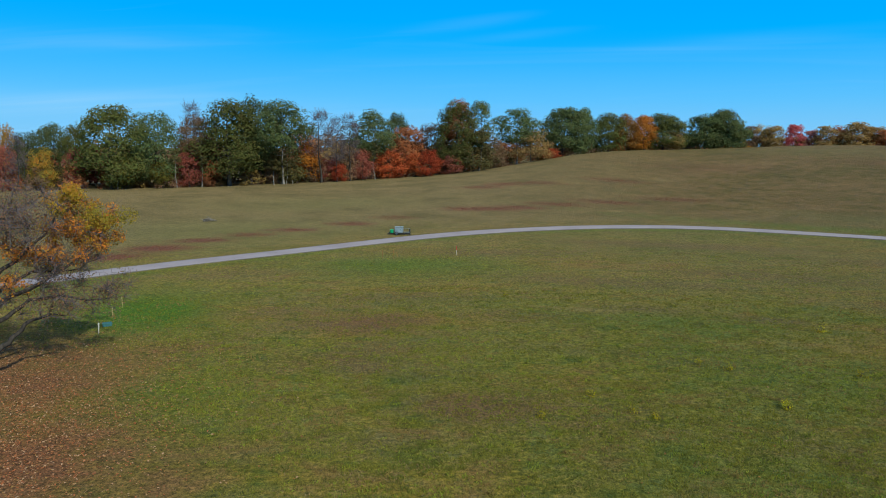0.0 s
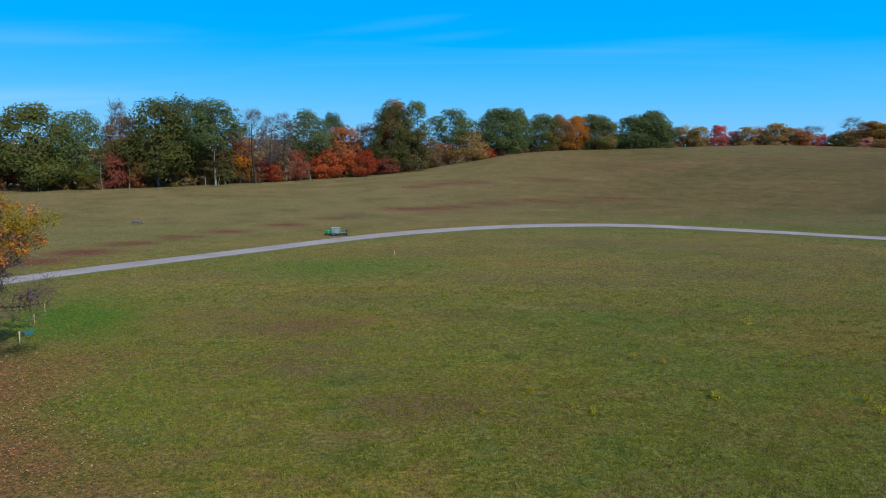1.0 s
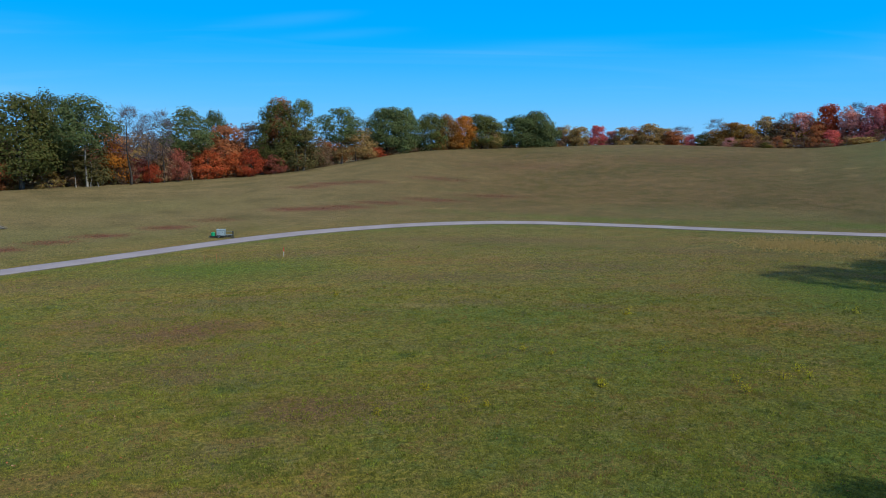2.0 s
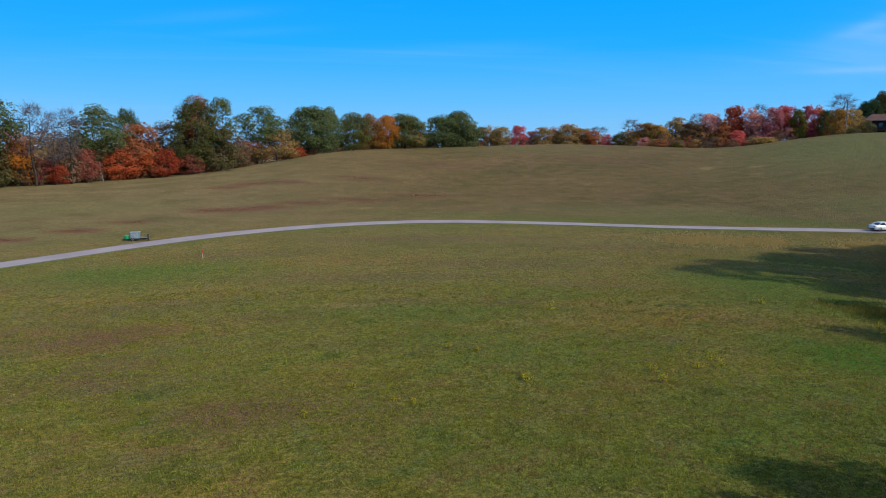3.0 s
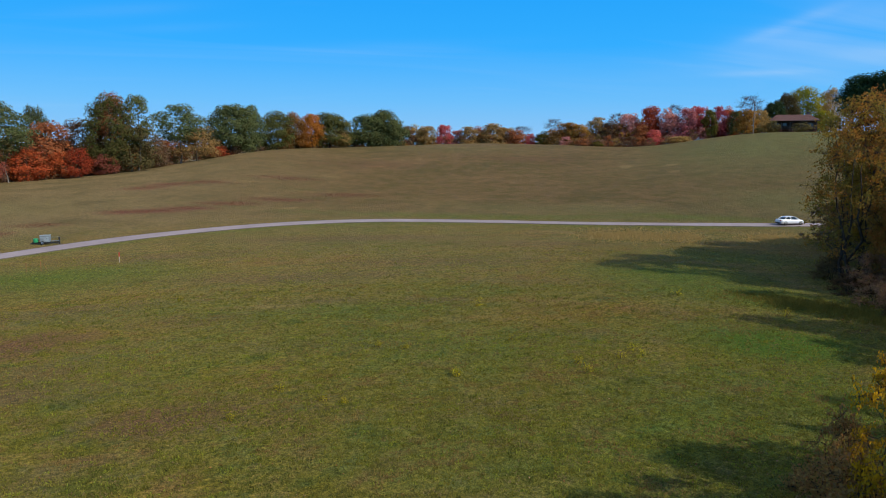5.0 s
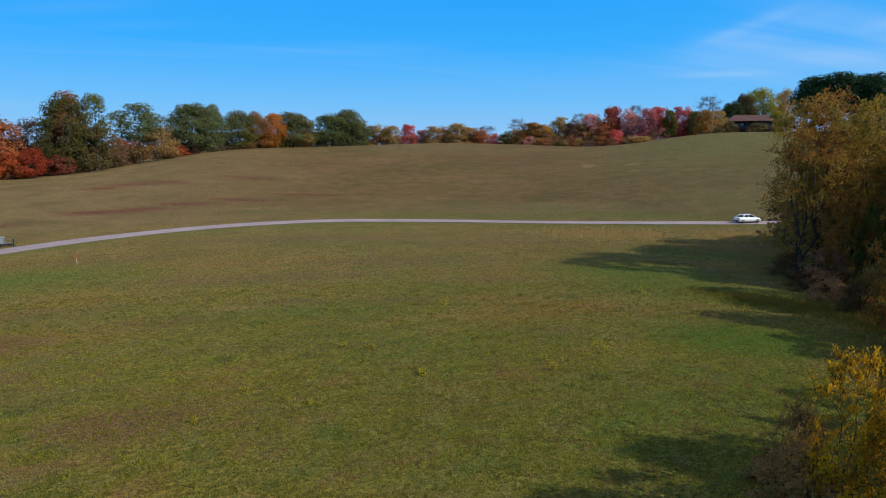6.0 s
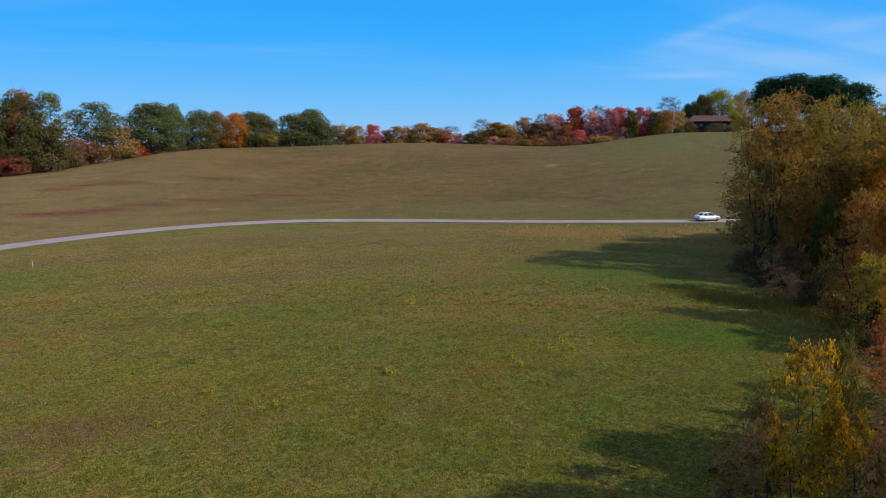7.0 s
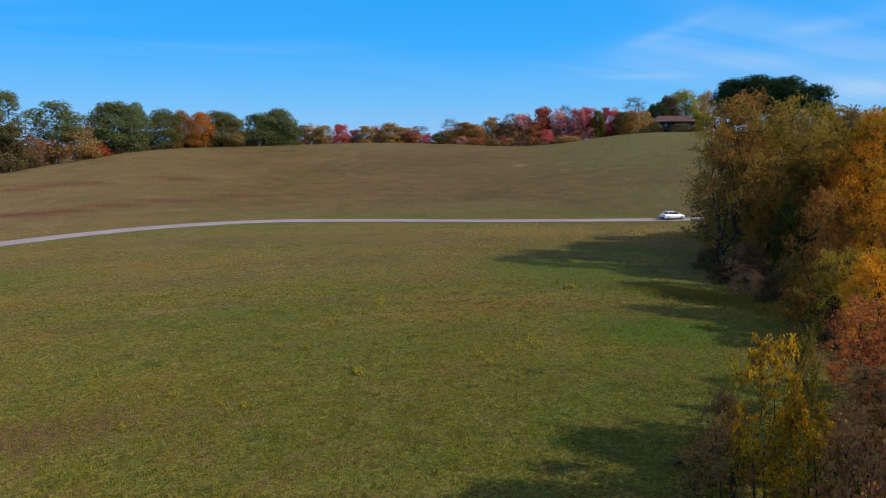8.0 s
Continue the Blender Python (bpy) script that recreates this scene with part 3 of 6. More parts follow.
class Tubes:
    """Gathers tapered tubes into one mesh."""

    def __init__(self, sides):
        self.sides, self.verts, self.faces = sides, [], []
        self.ring = [(math.cos(2 * math.pi * i / sides), math.sin(2 * math.pi * i / sides)) for i in range(sides)]

    def add(self, points, radii):
        n, base = self.sides, len(self.verts)
        for i, p in enumerate(points):
            d = (points[min(i + 1, len(points) - 1)] - points[max(i - 1, 0)]).normalized()
            side = d.cross(Vector((0.31, 0.95, 0.05))).normalized()
            up = side.cross(d)
            self.verts += [p + radii[i] * (c * side + s * up) for c, s in self.ring]
        for i in range(len(points) - 1):
            for k in range(n):
                a, b = base + i * n + k, base + i * n + (k + 1) % n
                self.faces.append((a, b, b + n, a + n))
        self.faces.append(tuple(base + (len(points) - 1) * n + k for k in range(n)))

    def mesh(self, name, mat):
        return mesh_of(name, self.verts, self.faces, [mat], True)


# ---- ground and road ----
GROUND_SPOTS = {
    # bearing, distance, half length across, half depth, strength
    # (46, 34) to (27, 30) darken the right near field: shade put into colour
    "lush_and_shade": ((-3.5, 79, 12, 7, 0.55), (-23, 60, 5, 7, 1.1), (52.5, 49, 7, 5, 1.0), (46, 66, 9, 7, 0.5), (-21.5, 39, 6, 5, 0.5), (30, 45, 16, 8, 0.35), (8, 42, 16, 8, 0.25), (18, 55, 16, 4, 0.35), (29, 63, 14, 4, 0.3), (44, 40, 9, 7, 0.35), (46, 34, 9, 8, 0.4), (36, 28, 8, 6, 0.3), (57, 40, 8, 8, 0.5), (27, 30, 9, 6, 0.25), (44, 72, 9, 7, 0.6), (48, 86, 10, 6, 0.45), (50, 64, 7, 6, 0.6), (30, 124, 40, 3.5, 0.4), (45, 128, 18, 4, 0.45)),
    "rust": ((-25, 90.5, 4, 2.5, 1.2), (-21.7, 95.5, 4, 2.5, 1.25), (-18.5, 101, 4, 2, 1.0), (-15, 105, 4, 2, 0.7), (-11.7, 108.7, 4, 1.8, 0.9), (-7.2, 114, 4, 1.8, 0.9), (-3.6, 119.7, 4, 2, 0.5),
             (2.2, 129, 5, 2, 0.9), (4.2, 129.7, 5, 2, 0.9), (6.3, 131.4, 5, 2, 0.9), (9.3, 136, 6, 2.2, 0.7), (13.2, 140.7, 7, 2.5, 0.65), (18, 148, 8, 3, 0.5),
             (3.4, 153, 5, 2.5, 0.7), (5.1, 156.7, 5, 2.5, 0.75), (7.9, 158, 6, 2.5, 0.6), (13.7, 165.6, 8, 3, 0.5), (20, 190, 22, 9, 0.3), (33, 205, 25, 9, 0.3), (-5.5, 52, 5, 4, 0.5), (-9, 43, 6, 3, 0.4), (4, 35, 5, 2.5, 0.5), (13, 33, 4, 2.5, 0.3)),
    "straw": ((13.8, 132, 1.6, 1.2, 0.8), (10.2, 159.4, 5, 2, 0.5), (16.9, 171, 5, 2.5, 0.45), (40.3, 194, 1.5, 3.0, 1.1), (43.7, 195, 1.8, 1.6, 1.0), (43.8, 184, 1.4, 1.4, 0.9), (48.3, 184, 2, 1.5, 0.8), (-8.7, 143, 2, 1, 0.7), (-10.7, 153, 1.8, 1, 0.6), (11.5, 57.5, 3.6, 0.8, 0.8), (16, 150, 8, 3, 0.35), (41, 178, 2, 1.5, 0.5), (38, 205, 8, 4, 0.3), (46, 205, 9, 4, 0.3), (30, 52, 5, 1.5, 0.35), (40, 104, 14, 2.5, 0.6), (41, 102, 6, 3.5, 0.9), (52.5, 109, 4, 3, 0.95), (45.5, 80.5, 4, 1.2, 0.55), (48, 80, 3, 1.0, 0.65), (50, 77, 2.6, 1.0, 0.65), (51.8, 73.5, 2.2, 1.0, 0.6), (53.5, 71, 2.2, 1.0, 0.55)),
    "litter": ((-31, 44, 6, 6, 0.8), (-32, 33, 6, 8, 0.85), (-26, 46, 5, 4, 0.5), (-24, 29, 5, 6, 0.5), (-36, 50, 9, 9, 0.85), (-31, 25, 5, 6, 0.75), (-28.5, 49, 4, 3, 0.7), (62, 47, 6, 6, 0.5), (-22.5, 48, 6, 2.5, 0.45), (-18, 30, 4, 4, 0.35)),
    "fade": ((-8.5, 52, 6, 2.6, 0.62), (-12.5, 57, 6, 2.4, 0.5), (-3, 61, 9, 2.2, 0.45), (2.6, 34, 3.2, 1.8, 0.7), (-6, 41, 3, 1.8, 0.5), (-4, 46, 4, 2, 0.5), (-1.6, 39.8, 3, 1.6, 0.45), (6, 54.5, 6, 1.8, 0.5), (16.4, 59, 5, 1.3, 0.6), (25.6, 58.5, 2.6, 0.9, 0.85), (33, 67, 7, 2, 0.35), (-4.7, 30.4, 2.6, 1.2, 0.45), (29, 34, 2.5, 1.2, 0.4),
             (14, 70, 12, 3, 0.5), (24, 78, 14, 3, 0.45), (4, 88, 14, 3, 0.45), (18, 98, 20, 3.5, 0.55), (-14, 76, 12, 3, 0.4), (34, 92, 14, 3, 0.4), (21, 45, 4, 1.4, 0.4), (10, 46, 5, 1.4, 0.35), (43, 56, 4, 1.5, 0.35), (37, 48, 4, 1.4, 0.35)),
    "meadow": ((49, 225, 26, 46, 0.95), (53, 255, 30, 40, 1.0), (44, 235, 14, 26, 0.55), (-18, 110, 22, 12, 0.55), (-10, 135, 22, 10, 0.4), (27, 230, 30, 14, 0.3), (52, 150, 16, 16, 0.6), (36, 136, 26, 6, 0.45)),
}


ROAD_LINE = ((-60, 74), (-45, 74.5), (-33.4, 76.5), (-27.2, 79.2), (-24, 81.4), (-20.5, 83.7), (-17, 85.9), (-14, 88.5), (-11, 91.3), (-8, 94.7), (-5, 98.5), (-2, 102.3), (1.5, 106.4), (5, 109.7), (10, 113.5), (14.3, 116), (20.7, 118.8), (30, 118.6), (34, 117), (38, 116), (42, 117), (46, 119.8), (49.5, 123), (52, 125.2), (56.5, 129.5), (63.9, 135.2), (75, 146), (90, 170))


def build_ground():
    near = np.arange(-42, 78.01, 0.5)
    rest = np.arange(83, 318 - 0.01, 5.0)
    a = np.radians(np.concatenate((near, rest)))
    r = np.concatenate((np.arange(1, 145, 1.0), np.arange(145, 310, 2.0), np.arange(310, 800, 25.0), np.arange(800, 4600, 250.0)))
    rr, aa = np.meshgrid(r, a, indexing="ij")
    x, y = rr * np.sin(aa), rr * np.cos(aa)
    z = ground_z(x, y)
    co = np.concatenate((np.array([[0, 0, ground_z(0.0, 0.0)]]), np.stack((x, y, z), -1).reshape(-1, 3)))
    na, nr = len(a), len(r)
    idx = np.arange(na * nr).reshape(nr, na) + 1
    nxt = np.roll(idx, -1, axis=1)
    faces = [(0, int(idx[0, k]), int(nxt[0, k])) for k in range(na)]
    body = np.stack((idx[:-1], nxt[:-1], nxt[1:], idx[1:]), -1).reshape(-1, 4)
    faces += [tuple(f) for f in body[:, ::-1].tolist()]
    faces = [tuple(f[::-1]) for f in faces]
    me = mesh_of("ground", co, faces, [FIELD], True)
    px, py = co[:, 0], co[:, 1]
    pr = np.hypot(px, py)
    pa = np.degrees(np.arctan2(px, py))
    start = np.interp(pa, (-60, -30, 0, 20, 60), (80, 84, 100, 112, 118))
    values = {"dry": 0.13 + 0.24 * np.clip((pr - 50) / 36, 0, 1) + 0.5 * np.clip((pr - start + 4) / 30, 0, 1)}
    values["brown"] = 0.85 * np.clip((pr - start - 4) / 25, 0, 1) * np.clip((pa - 4) / 16, 0, 1) * np.clip((72 - pa) / 20, 0, 1)
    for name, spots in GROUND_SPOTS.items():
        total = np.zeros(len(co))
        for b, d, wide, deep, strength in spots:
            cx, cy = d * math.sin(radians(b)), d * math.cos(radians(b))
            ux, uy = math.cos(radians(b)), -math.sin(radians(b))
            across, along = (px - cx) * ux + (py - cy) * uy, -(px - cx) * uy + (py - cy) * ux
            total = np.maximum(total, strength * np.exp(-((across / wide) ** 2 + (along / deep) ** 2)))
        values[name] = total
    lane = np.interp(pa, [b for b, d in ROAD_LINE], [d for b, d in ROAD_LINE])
    values["lush_and_shade"] = np.maximum(values["lush_and_shade"], 0.36 * np.exp(-((pr - lane + 3.4) / 1.9) ** 2) * (np.abs(pa - 5) < 60))
    for name, v in values.items():
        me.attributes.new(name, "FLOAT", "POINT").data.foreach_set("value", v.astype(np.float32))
    return tagged(new("ground", me), "autumn grass field rising to a rounded hill", "ground", kind="structure")


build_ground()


def road_points(step=1.0):
    """Evenly spaced points along the road's middle line, with the way across at each."""
    p = np.array([(d * math.sin(radians(b)), d * math.cos(radians(b))) for b, d in ROAD_LINE])
    s = np.concatenate(([0], np.cumsum(np.hypot(*np.diff(p, axis=0).T))))
    t = np.arange(0, s[-1], step)
    q = np.stack((np.interp(t, s, p[:, 0]), np.interp(t, s, p[:, 1])), 1)
    kernel = np.hanning(27)
    kernel /= kernel.sum()
    pad = np.concatenate((np.repeat(q[:1], 13, 0), q, np.repeat(q[-1:], 13, 0)))
    q = np.stack([np.convolve(pad[:, k], kernel, "valid") for k in (0, 1)], 1)
    d = np.gradient(q, axis=0)
    d /= np.linalg.norm(d, axis=1)[:, None]
    return q, np.stack((d[:, 1], -d[:, 0]), 1)


def ribbon(name, half, rise, mat, label, category, fray=0.0):
    q, across = road_points()
    rng = np.random.default_rng(5)
    rows = []
    for side, drop in ((-1, 0.25), (-1, 0), (-0.5, -0.015), (0, -0.03), (0.5, -0.015), (1, 0), (1, 0.25)):
        w = half * side + (np.sign(side) * fray * np.convolve(rng.normal(0, 1, len(q) + 4), np.ones(5) / 3, "valid") if abs(side) == 1 else 0)
        x, y = q[:, 0] + across[:, 0] * w, q[:, 1] + across[:, 1] * w
        rows.append(np.stack((x, y, ground_z(x, y) + rise - drop), 1))
    n, k = len(q), len(rows)
    verts = np.stack(rows, 1).reshape(-1, 3)
    faces = [(i * k + j, (i + 1) * k + j, (i + 1) * k + j + 1, i * k + j + 1) for i in range(n - 1) for j in range(k - 1)]
    return tagged(new(name, mesh_of(name, verts, faces, [mat])), label, category, kind="structure")


ribbon("road_shoulder", 1.85, 0.035, VERGE, "thin gravel shoulder under the lane", "shoulder", 0.12)
ribbon("road", 1.55, 0.06, ASPHALT, "narrow pale grey asphalt lane curving over the field", "road", 0.03)


# ---- trees ----
def unit(v):
    return v / np.linalg.norm(v, axis=-1, keepdims=True)


def leaf_quads(rng, centres, outward, size, droop=0.0, slim=0.62, jitter=0.5):
    """Leaves as pointed quads, each turned its own way, facing roughly outward."""
    n = len(centres)
    normal = unit(outward * 0.85 + rng.normal(0, jitter, (n, 3)) + (0, 0, 0.1))
    tip = unit(np.cross(normal, rng.normal(0, 1, (n, 3))))
    if droop:
        tip = unit(tip + np.array((0, 0, -droop)))
    side = unit(np.cross(normal, tip))
    s = size * rng.uniform(0.65, 1.35, (n, 1))
    a, b = tip * s * 0.5, side * s * 0.5 * slim
    bend = normal * s * 0.12
    return np.stack((centres - a, centres + b + bend - a * 0.1, centres + a, centres - b + bend - a * 0.1), 1)


# height, width, foot of the crown, lobes, lobe size, leaves on a lobe, leaf size, trunk radius, sides, stems
KINDS = {
    "broad": (16, 11, 0.08, 88, 0.15, 112, 0.34, 0.32, 4, 1),
    "tall": (17, 10, 0.38, 62, 0.15, 116, 0.33, 0.2, 4, 1),
    "slim": (15, 4, 0.45, 18, 0.17, 60, 0.3, 0.13, 5, 1),
    "sparse": (18, 8, 0.3, 58, 0.135, 84, 0.31, 0.2, 5, 1),
    "round": (9, 8, 0.04, 52, 0.16, 64, 0.335, 0.14, 3, 1),
    "dense": (12, 12, 0.0, 110, 0.135, 84, 0.44, 0.35, 3, 1),
    "dome": (12, 11, 0.04, 86, 0.14, 96, 0.37, 0.3, 3, 1),
    "low": (11, 10, 0.0, 34, 0.18, 28, 0.76, 0.2, 3, 1),
    "scrub": (5, 6, 0.0, 34, 0.13, 42, 0.3, 0.06, 3, 4),
    "egg": (12, 8, 0.02, 62, 0.16, 52, 0.47, 0.2, 3, 1),
    "near": (16, 8, 0.08, 104, 0.13, 146, 0.16, 0.17, 5, 3),
    "bush": (5, 3.4, 0.06, 64, 0.12, 90, 0.12, 0.06, 6, 3),
    "front": (10, 6, 0.05, 80, 0.12, 105, 0.21, 0.11, 5, 3),
    "sapling": (7, 4.6, 0.08, 80, 0.1, 64, 0.14, 0.07, 6, 2),
    "brush": (3.5, 5.5, 0.0, 60, 0.11, 66, 0.15, 0.05, 4, 4),
    "bare": (16, 7, 0.3, 96, 0.13, 16, 0.5, 0.26, 5, 1),
    "shade": (16, 8, 0.1, 80, 0.15, 85, 0.28, 0.17, 4, 2),
    "pine": (20, 11, 0.35, 96, 0.15, 100, 0.42, 0.3, 5, 1),
}


SPRAYS = ("near", "bush", "front", "brush", "sapling", "scrub")


def grow(kind, seed):
    """The trunk with its limbs and the crown of one tree, as two meshes standing on the origin."""
    height, width, foot, lobes, lobe_size, count, leaf, trunk_r, sides, stems = KINDS[kind]
    rng = np.random.default_rng(seed)
    lo, half = foot * height, width / 2
    centres = []
    while len(centres) < lobes:
        u = rng.uniform(0, 1)
        if kind == "pine":
            reach = (1 - 0.6 * u ** 2.5) * (0.65 + 0.35 * ((u * 7) % 1 < 0.55))
        elif kind in ("tall", "slim", "sparse"):
            reach = math.sin(math.pi * min(1, 0.16 + 0.8 * u)) ** 0.6
        elif kind in ("dome", "dense", "egg"):
            reach = math.sqrt(max(0.0, 1 - ((u - 0.28) / 0.74) ** 2))
        elif kind in ("bush", "brush", "scrub"):
            reach = 1 - 0.78 * u ** 1.2
        else:
            reach = math.sqrt(max(0.0, 1 - (2 * (0.28 + 0.72 * u) - 1.06) ** 2)) if u > 0.1 else 0.72
        a = rng.uniform(0, 2 * math.pi)
        wobble = 0.86 + 0.14 * math.sin(3 * a + seed) * math.sin(2.3 * u * 3 + seed)
        d = half * reach * wobble * math.sqrt(rng.uniform(0.22 if kind in SPRAYS else 0.3, 1))
        c = np.array((d * math.cos(a), d * math.sin(a), lo + (height - lo) * (0.04 + 0.9 * u)))
        if all(np.linalg.norm((c - o) * (1, 1, 1.2)) > lobe_size * width * 0.5 for o in centres[-40:]) or rng.random() < 0.08:
            centres.append(c)
    centres = np.array(centres)
    # limbs: every lobe hangs on the nearest older wood below it
    tubes = Tubes(sides)
    nodes = []
    for k in range(stems):
        bend = rng.normal(0, 0.012 * height * (1 + 1.4 * (stems > 1)), (7, 2)).cumsum(0)
        bend -= bend[0]
        foot_xy = rng.normal(0, 0.05 * width, 2) if stems > 1 else np.zeros(2)
        top = height * (0.86 if stems == 1 else rng.uniform(0.6, 0.86))
        pts = [Vector((foot_xy[0] + bend[i, 0], foot_xy[1] + bend[i, 1], top * i / 6 - (0.25 if i == 0 else 0))) for i in range(7)]
        radii = [trunk_r * (1.35 if i == 0 else 1 - 0.83 * (i / 6) ** 0.8) / (1 if stems == 1 else 1.2) for i in range(7)]
        tubes.add(pts, radii)
        for i in range(1, 7):
            nodes.append((np.array(pts[i]), radii[i]))
            if i < 6:
                nodes.append((np.array((pts[i] + pts[i + 1]) / 2), (radii[i] + radii[i + 1]) / 2))
    for c in centres[np.argsort(np.hypot(centres[:, 0], centres[:, 1]))]:
        best, cost = None, 1e9
        for p, rad in nodes:
            gap = np.linalg.norm(c - p)
            rise = (c[2] - p[2]) / (gap + 1e-6)
            here = gap * (1 + 1.5 * max(0.0, 0.25 - rise))
            if here < cost:
                best, cost = (p, rad), here
        p, rad = best
        steps = 4 if sides > 5 else 3
        sag = rng.normal(0, 0.07, 3) * np.linalg.norm(c - p)
        r0 = float(max(0.02, min(rad * 0.62, 0.012 * cost + 0.025)))
        pts = [Vector(p + (c - p) * (i / steps) + sag * math.sin(math.pi * i / steps)) for i in range(steps + 1)]
        radii = [r0 * (1 - 0.75 * i / steps) for i in range(steps + 1)]
        tubes.add(pts, radii)
        nodes += [(np.array(pts[i]), radii[i]) for i in range(2, steps + 1)]
    # crown
    size = lobe_size * width * rng.uniform(0.75, 1.3, lobes)
    if kind == "bare":
        quads = []
        for c, s in zip(centres, size):
            d = unit(rng.normal(0, 1, (count, 3)) * (1, 1, 0.7) + (0, 0, 0.75) + 0.5 * (c - (0, 0, height * 0.5)) / height)
            start = c + d * s * rng.uniform(-0.1, 0.7, (count, 1))
            end = start + d * rng.uniform(0.6, 1.7, (count, 1)) + rng.normal(0, 0.2, (count, 3))
            side = unit(np.cross(d, rng.normal(0, 1, (count, 3)))) * 0.03
            quads.append(np.stack((start - side, start + side, end + side * 0.4, end - side * 0.4), 1))
        crown = np.concatenate(quads)
    else:
        pts, outs = [], []
        sprays = kind in SPRAYS
        for c, s in zip(centres, size):
            n = max(12, int(count * (s / (lobe_size * width)) ** 2 * (0.2 if kind == "near" and c[2] < 0.42 * height else 0.55 if kind == "near" and c[2] < 0.6 * height else 1.0)))
            if sprays:
                # leaves along twigs that fan out from the end of the bough
                twigs = max(2, n // 9)
                d = unit(rng.normal(0, 1, (twigs, 3)) + 0.55 * unit(c - (0, 0, lo + 0.35 * (height - lo))) + (0, 0, 0.15))
                ends = c + d * s * rng.uniform(0.75, 1.35, (twigs, 1)) + rng.normal(0, 0.12, (twigs, 3)) * s - (0, 0, 0.12 * s)
                for e in ends:
                    side = np.cross(e - c, rng.normal(0, 1, 3))
                    side *= (0.011 if kind in ("bush", "brush") else 0.016) / np.linalg.norm(side)
                    base = len(tubes.verts)
                    tubes.verts += [Vector(c - side), Vector(c + side), Vector(e + side * 0.4), Vector(e - side * 0.4)]
                    tubes.faces.append((base, base + 1, base + 2, base + 3))
                k = rng.integers(0, twigs, n)
                along = rng.uniform(0.22, 1.08, (n, 1))
                pts.append(c + (ends[k] - c) * along + rng.normal(0, 0.5, (n, 3)) * leaf)
                outs.append(unit(d[k] + 0.4 * unit(c - (0, 0, lo + 0.4 * (height - lo)))))
                continue
            d = unit(rng.normal(0, 1, (n, 3)))
            d[:, 2] = np.abs(d[:, 2]) * np.where(rng.random(n) < 0.68, 1, -0.75)
            ripple = 1 + 0.16 * np.sin(5 * d[:, :1] + 7 * d[:, 1:2] + c[0]) * np.sin(6 * d[:, 2:] + c[1])
            spread = s * ripple * rng.uniform(0.5, 1.1, (n, 1)) ** 0.5
            pts.append(c + d * spread * (1, 1, 0.88))
            outs.append(unit(d + 0.5 * unit(c - (0, 0, lo + 0.4 * (height - lo)))))
        pts, outs = np.concatenate(pts), np.concatenate(outs)
        pts[:, 2] = np.maximum(pts[:, 2], 0.05)
        crown = leaf_quads(rng, pts, outs, leaf, (1.3 if kind in ("front", "sapling") else 0.8) if sprays else 0.0, (0.5 if kind == "front" else 0.7) if sprays else 0.9, 0.5 if sprays else 0.24)
    return tubes.mesh("trunk", BARK), quads_mesh("crown", crown, BARK)


GROWN, PLANTED = {}, {}
VARIANTS = {"broad": 5, "tall": 3, "round": 5, "low": 4, "near": 5, "bush": 3, "front": 3, "brush": 3, "sapling": 4, "bare": 3, "pine": 2, "shade": 4, "dense": 2, "dome": 4, "egg": 5, "scrub": 4, "sparse": 1, "slim": 2}
TRUNKS = {"bare": BARK_DARK, "tall": BARK_PALE, "near": BARK_DARK, "bush": BARK_DARK, "front": BARK_DARK, "sapling": BARK_DARK, "brush": BARK_DARK, "slim": BARK_PALE, "pine": BARK_DARK, "shade": BARK_DARK, "scrub": TWIGS}


def tree(name, kind, bearing, r, height, width, colour, label):
    """Plants a tree of that kind, height and crown width at a bearing and distance."""
    k = PLANTED.get(kind, 0)
    PLANTED[kind] = k + 1
    seed = k % VARIANTS[kind]
    if (kind, seed) not in GROWN:
        GROWN[kind, seed] = grow(kind, 100 * len(kind) + 7 * seed + ord(kind[0]))
    wood, leaves = GROWN[kind, seed]
    rng = random.Random(k * 31 + len(name) + int(r))
    h0, w0 = KINDS[kind][:2]
    full = {"near": 1.15, "bush": 1.3, "front": 1.15, "sapling": 1.2, "brush": 1.2, "round": 1.15, "bare": 1.0, "slim": 1.0, "sparse": 1.15, "dome": 1.2, "dense": 1.2, "egg": 1.2}.get(kind, 1.32)
    m = Matrix.Translation(at(bearing, r, -0.05)) @ pose(0, 0, 0, 0, 0, rng.uniform(0, 360)) @ Matrix.Diagonal((full * width / w0, full * width / w0, height / h0, 1))
    ob = thing(name, m, label, name.split("_")[0] + " tree" if name.endswith("tree") else name)
    trunk, crown = part("trunk", wood, None, ob), part("crown", leaves, None, ob)
    for o, mat in ((trunk, TRUNKS.get(kind, BARK)), (crown, TWIGS if kind == "bare" else LEAVES[colour])):
        o.material_slots[0].link = "OBJECT"
        o.material_slots[0].material = mat
    return ob


# ---- trees, one by one ----
# wood along the far side of the meadow
tree("maple_tree", "round", -31.0, 182, 13.2, 4.0, "amber", "young maple turning golden orange in the wood")
tree("oak_tree", "broad", -29.69, 182, 12.1, 6.6, "green", "green oak inside the far wood")
tree("oak_tree", "broad", -28.16, 186, 13.9, 6.7, "green", "tall green oak behind olive trees")
tree("oak_tree", "broad", -26.89, 180, 13.8, 5.6, "olive", "dark olive oak in the far wood")
tree("oak_tree", "broad", -24.50, 170, 17.7, 11.3, "olive", "large olive oak, full crown at the meadow edge")
tree("oak_tree", "broad", -22.87, 186, 13.8, 6.8, "olive", "shaded oak behind larger oaks")
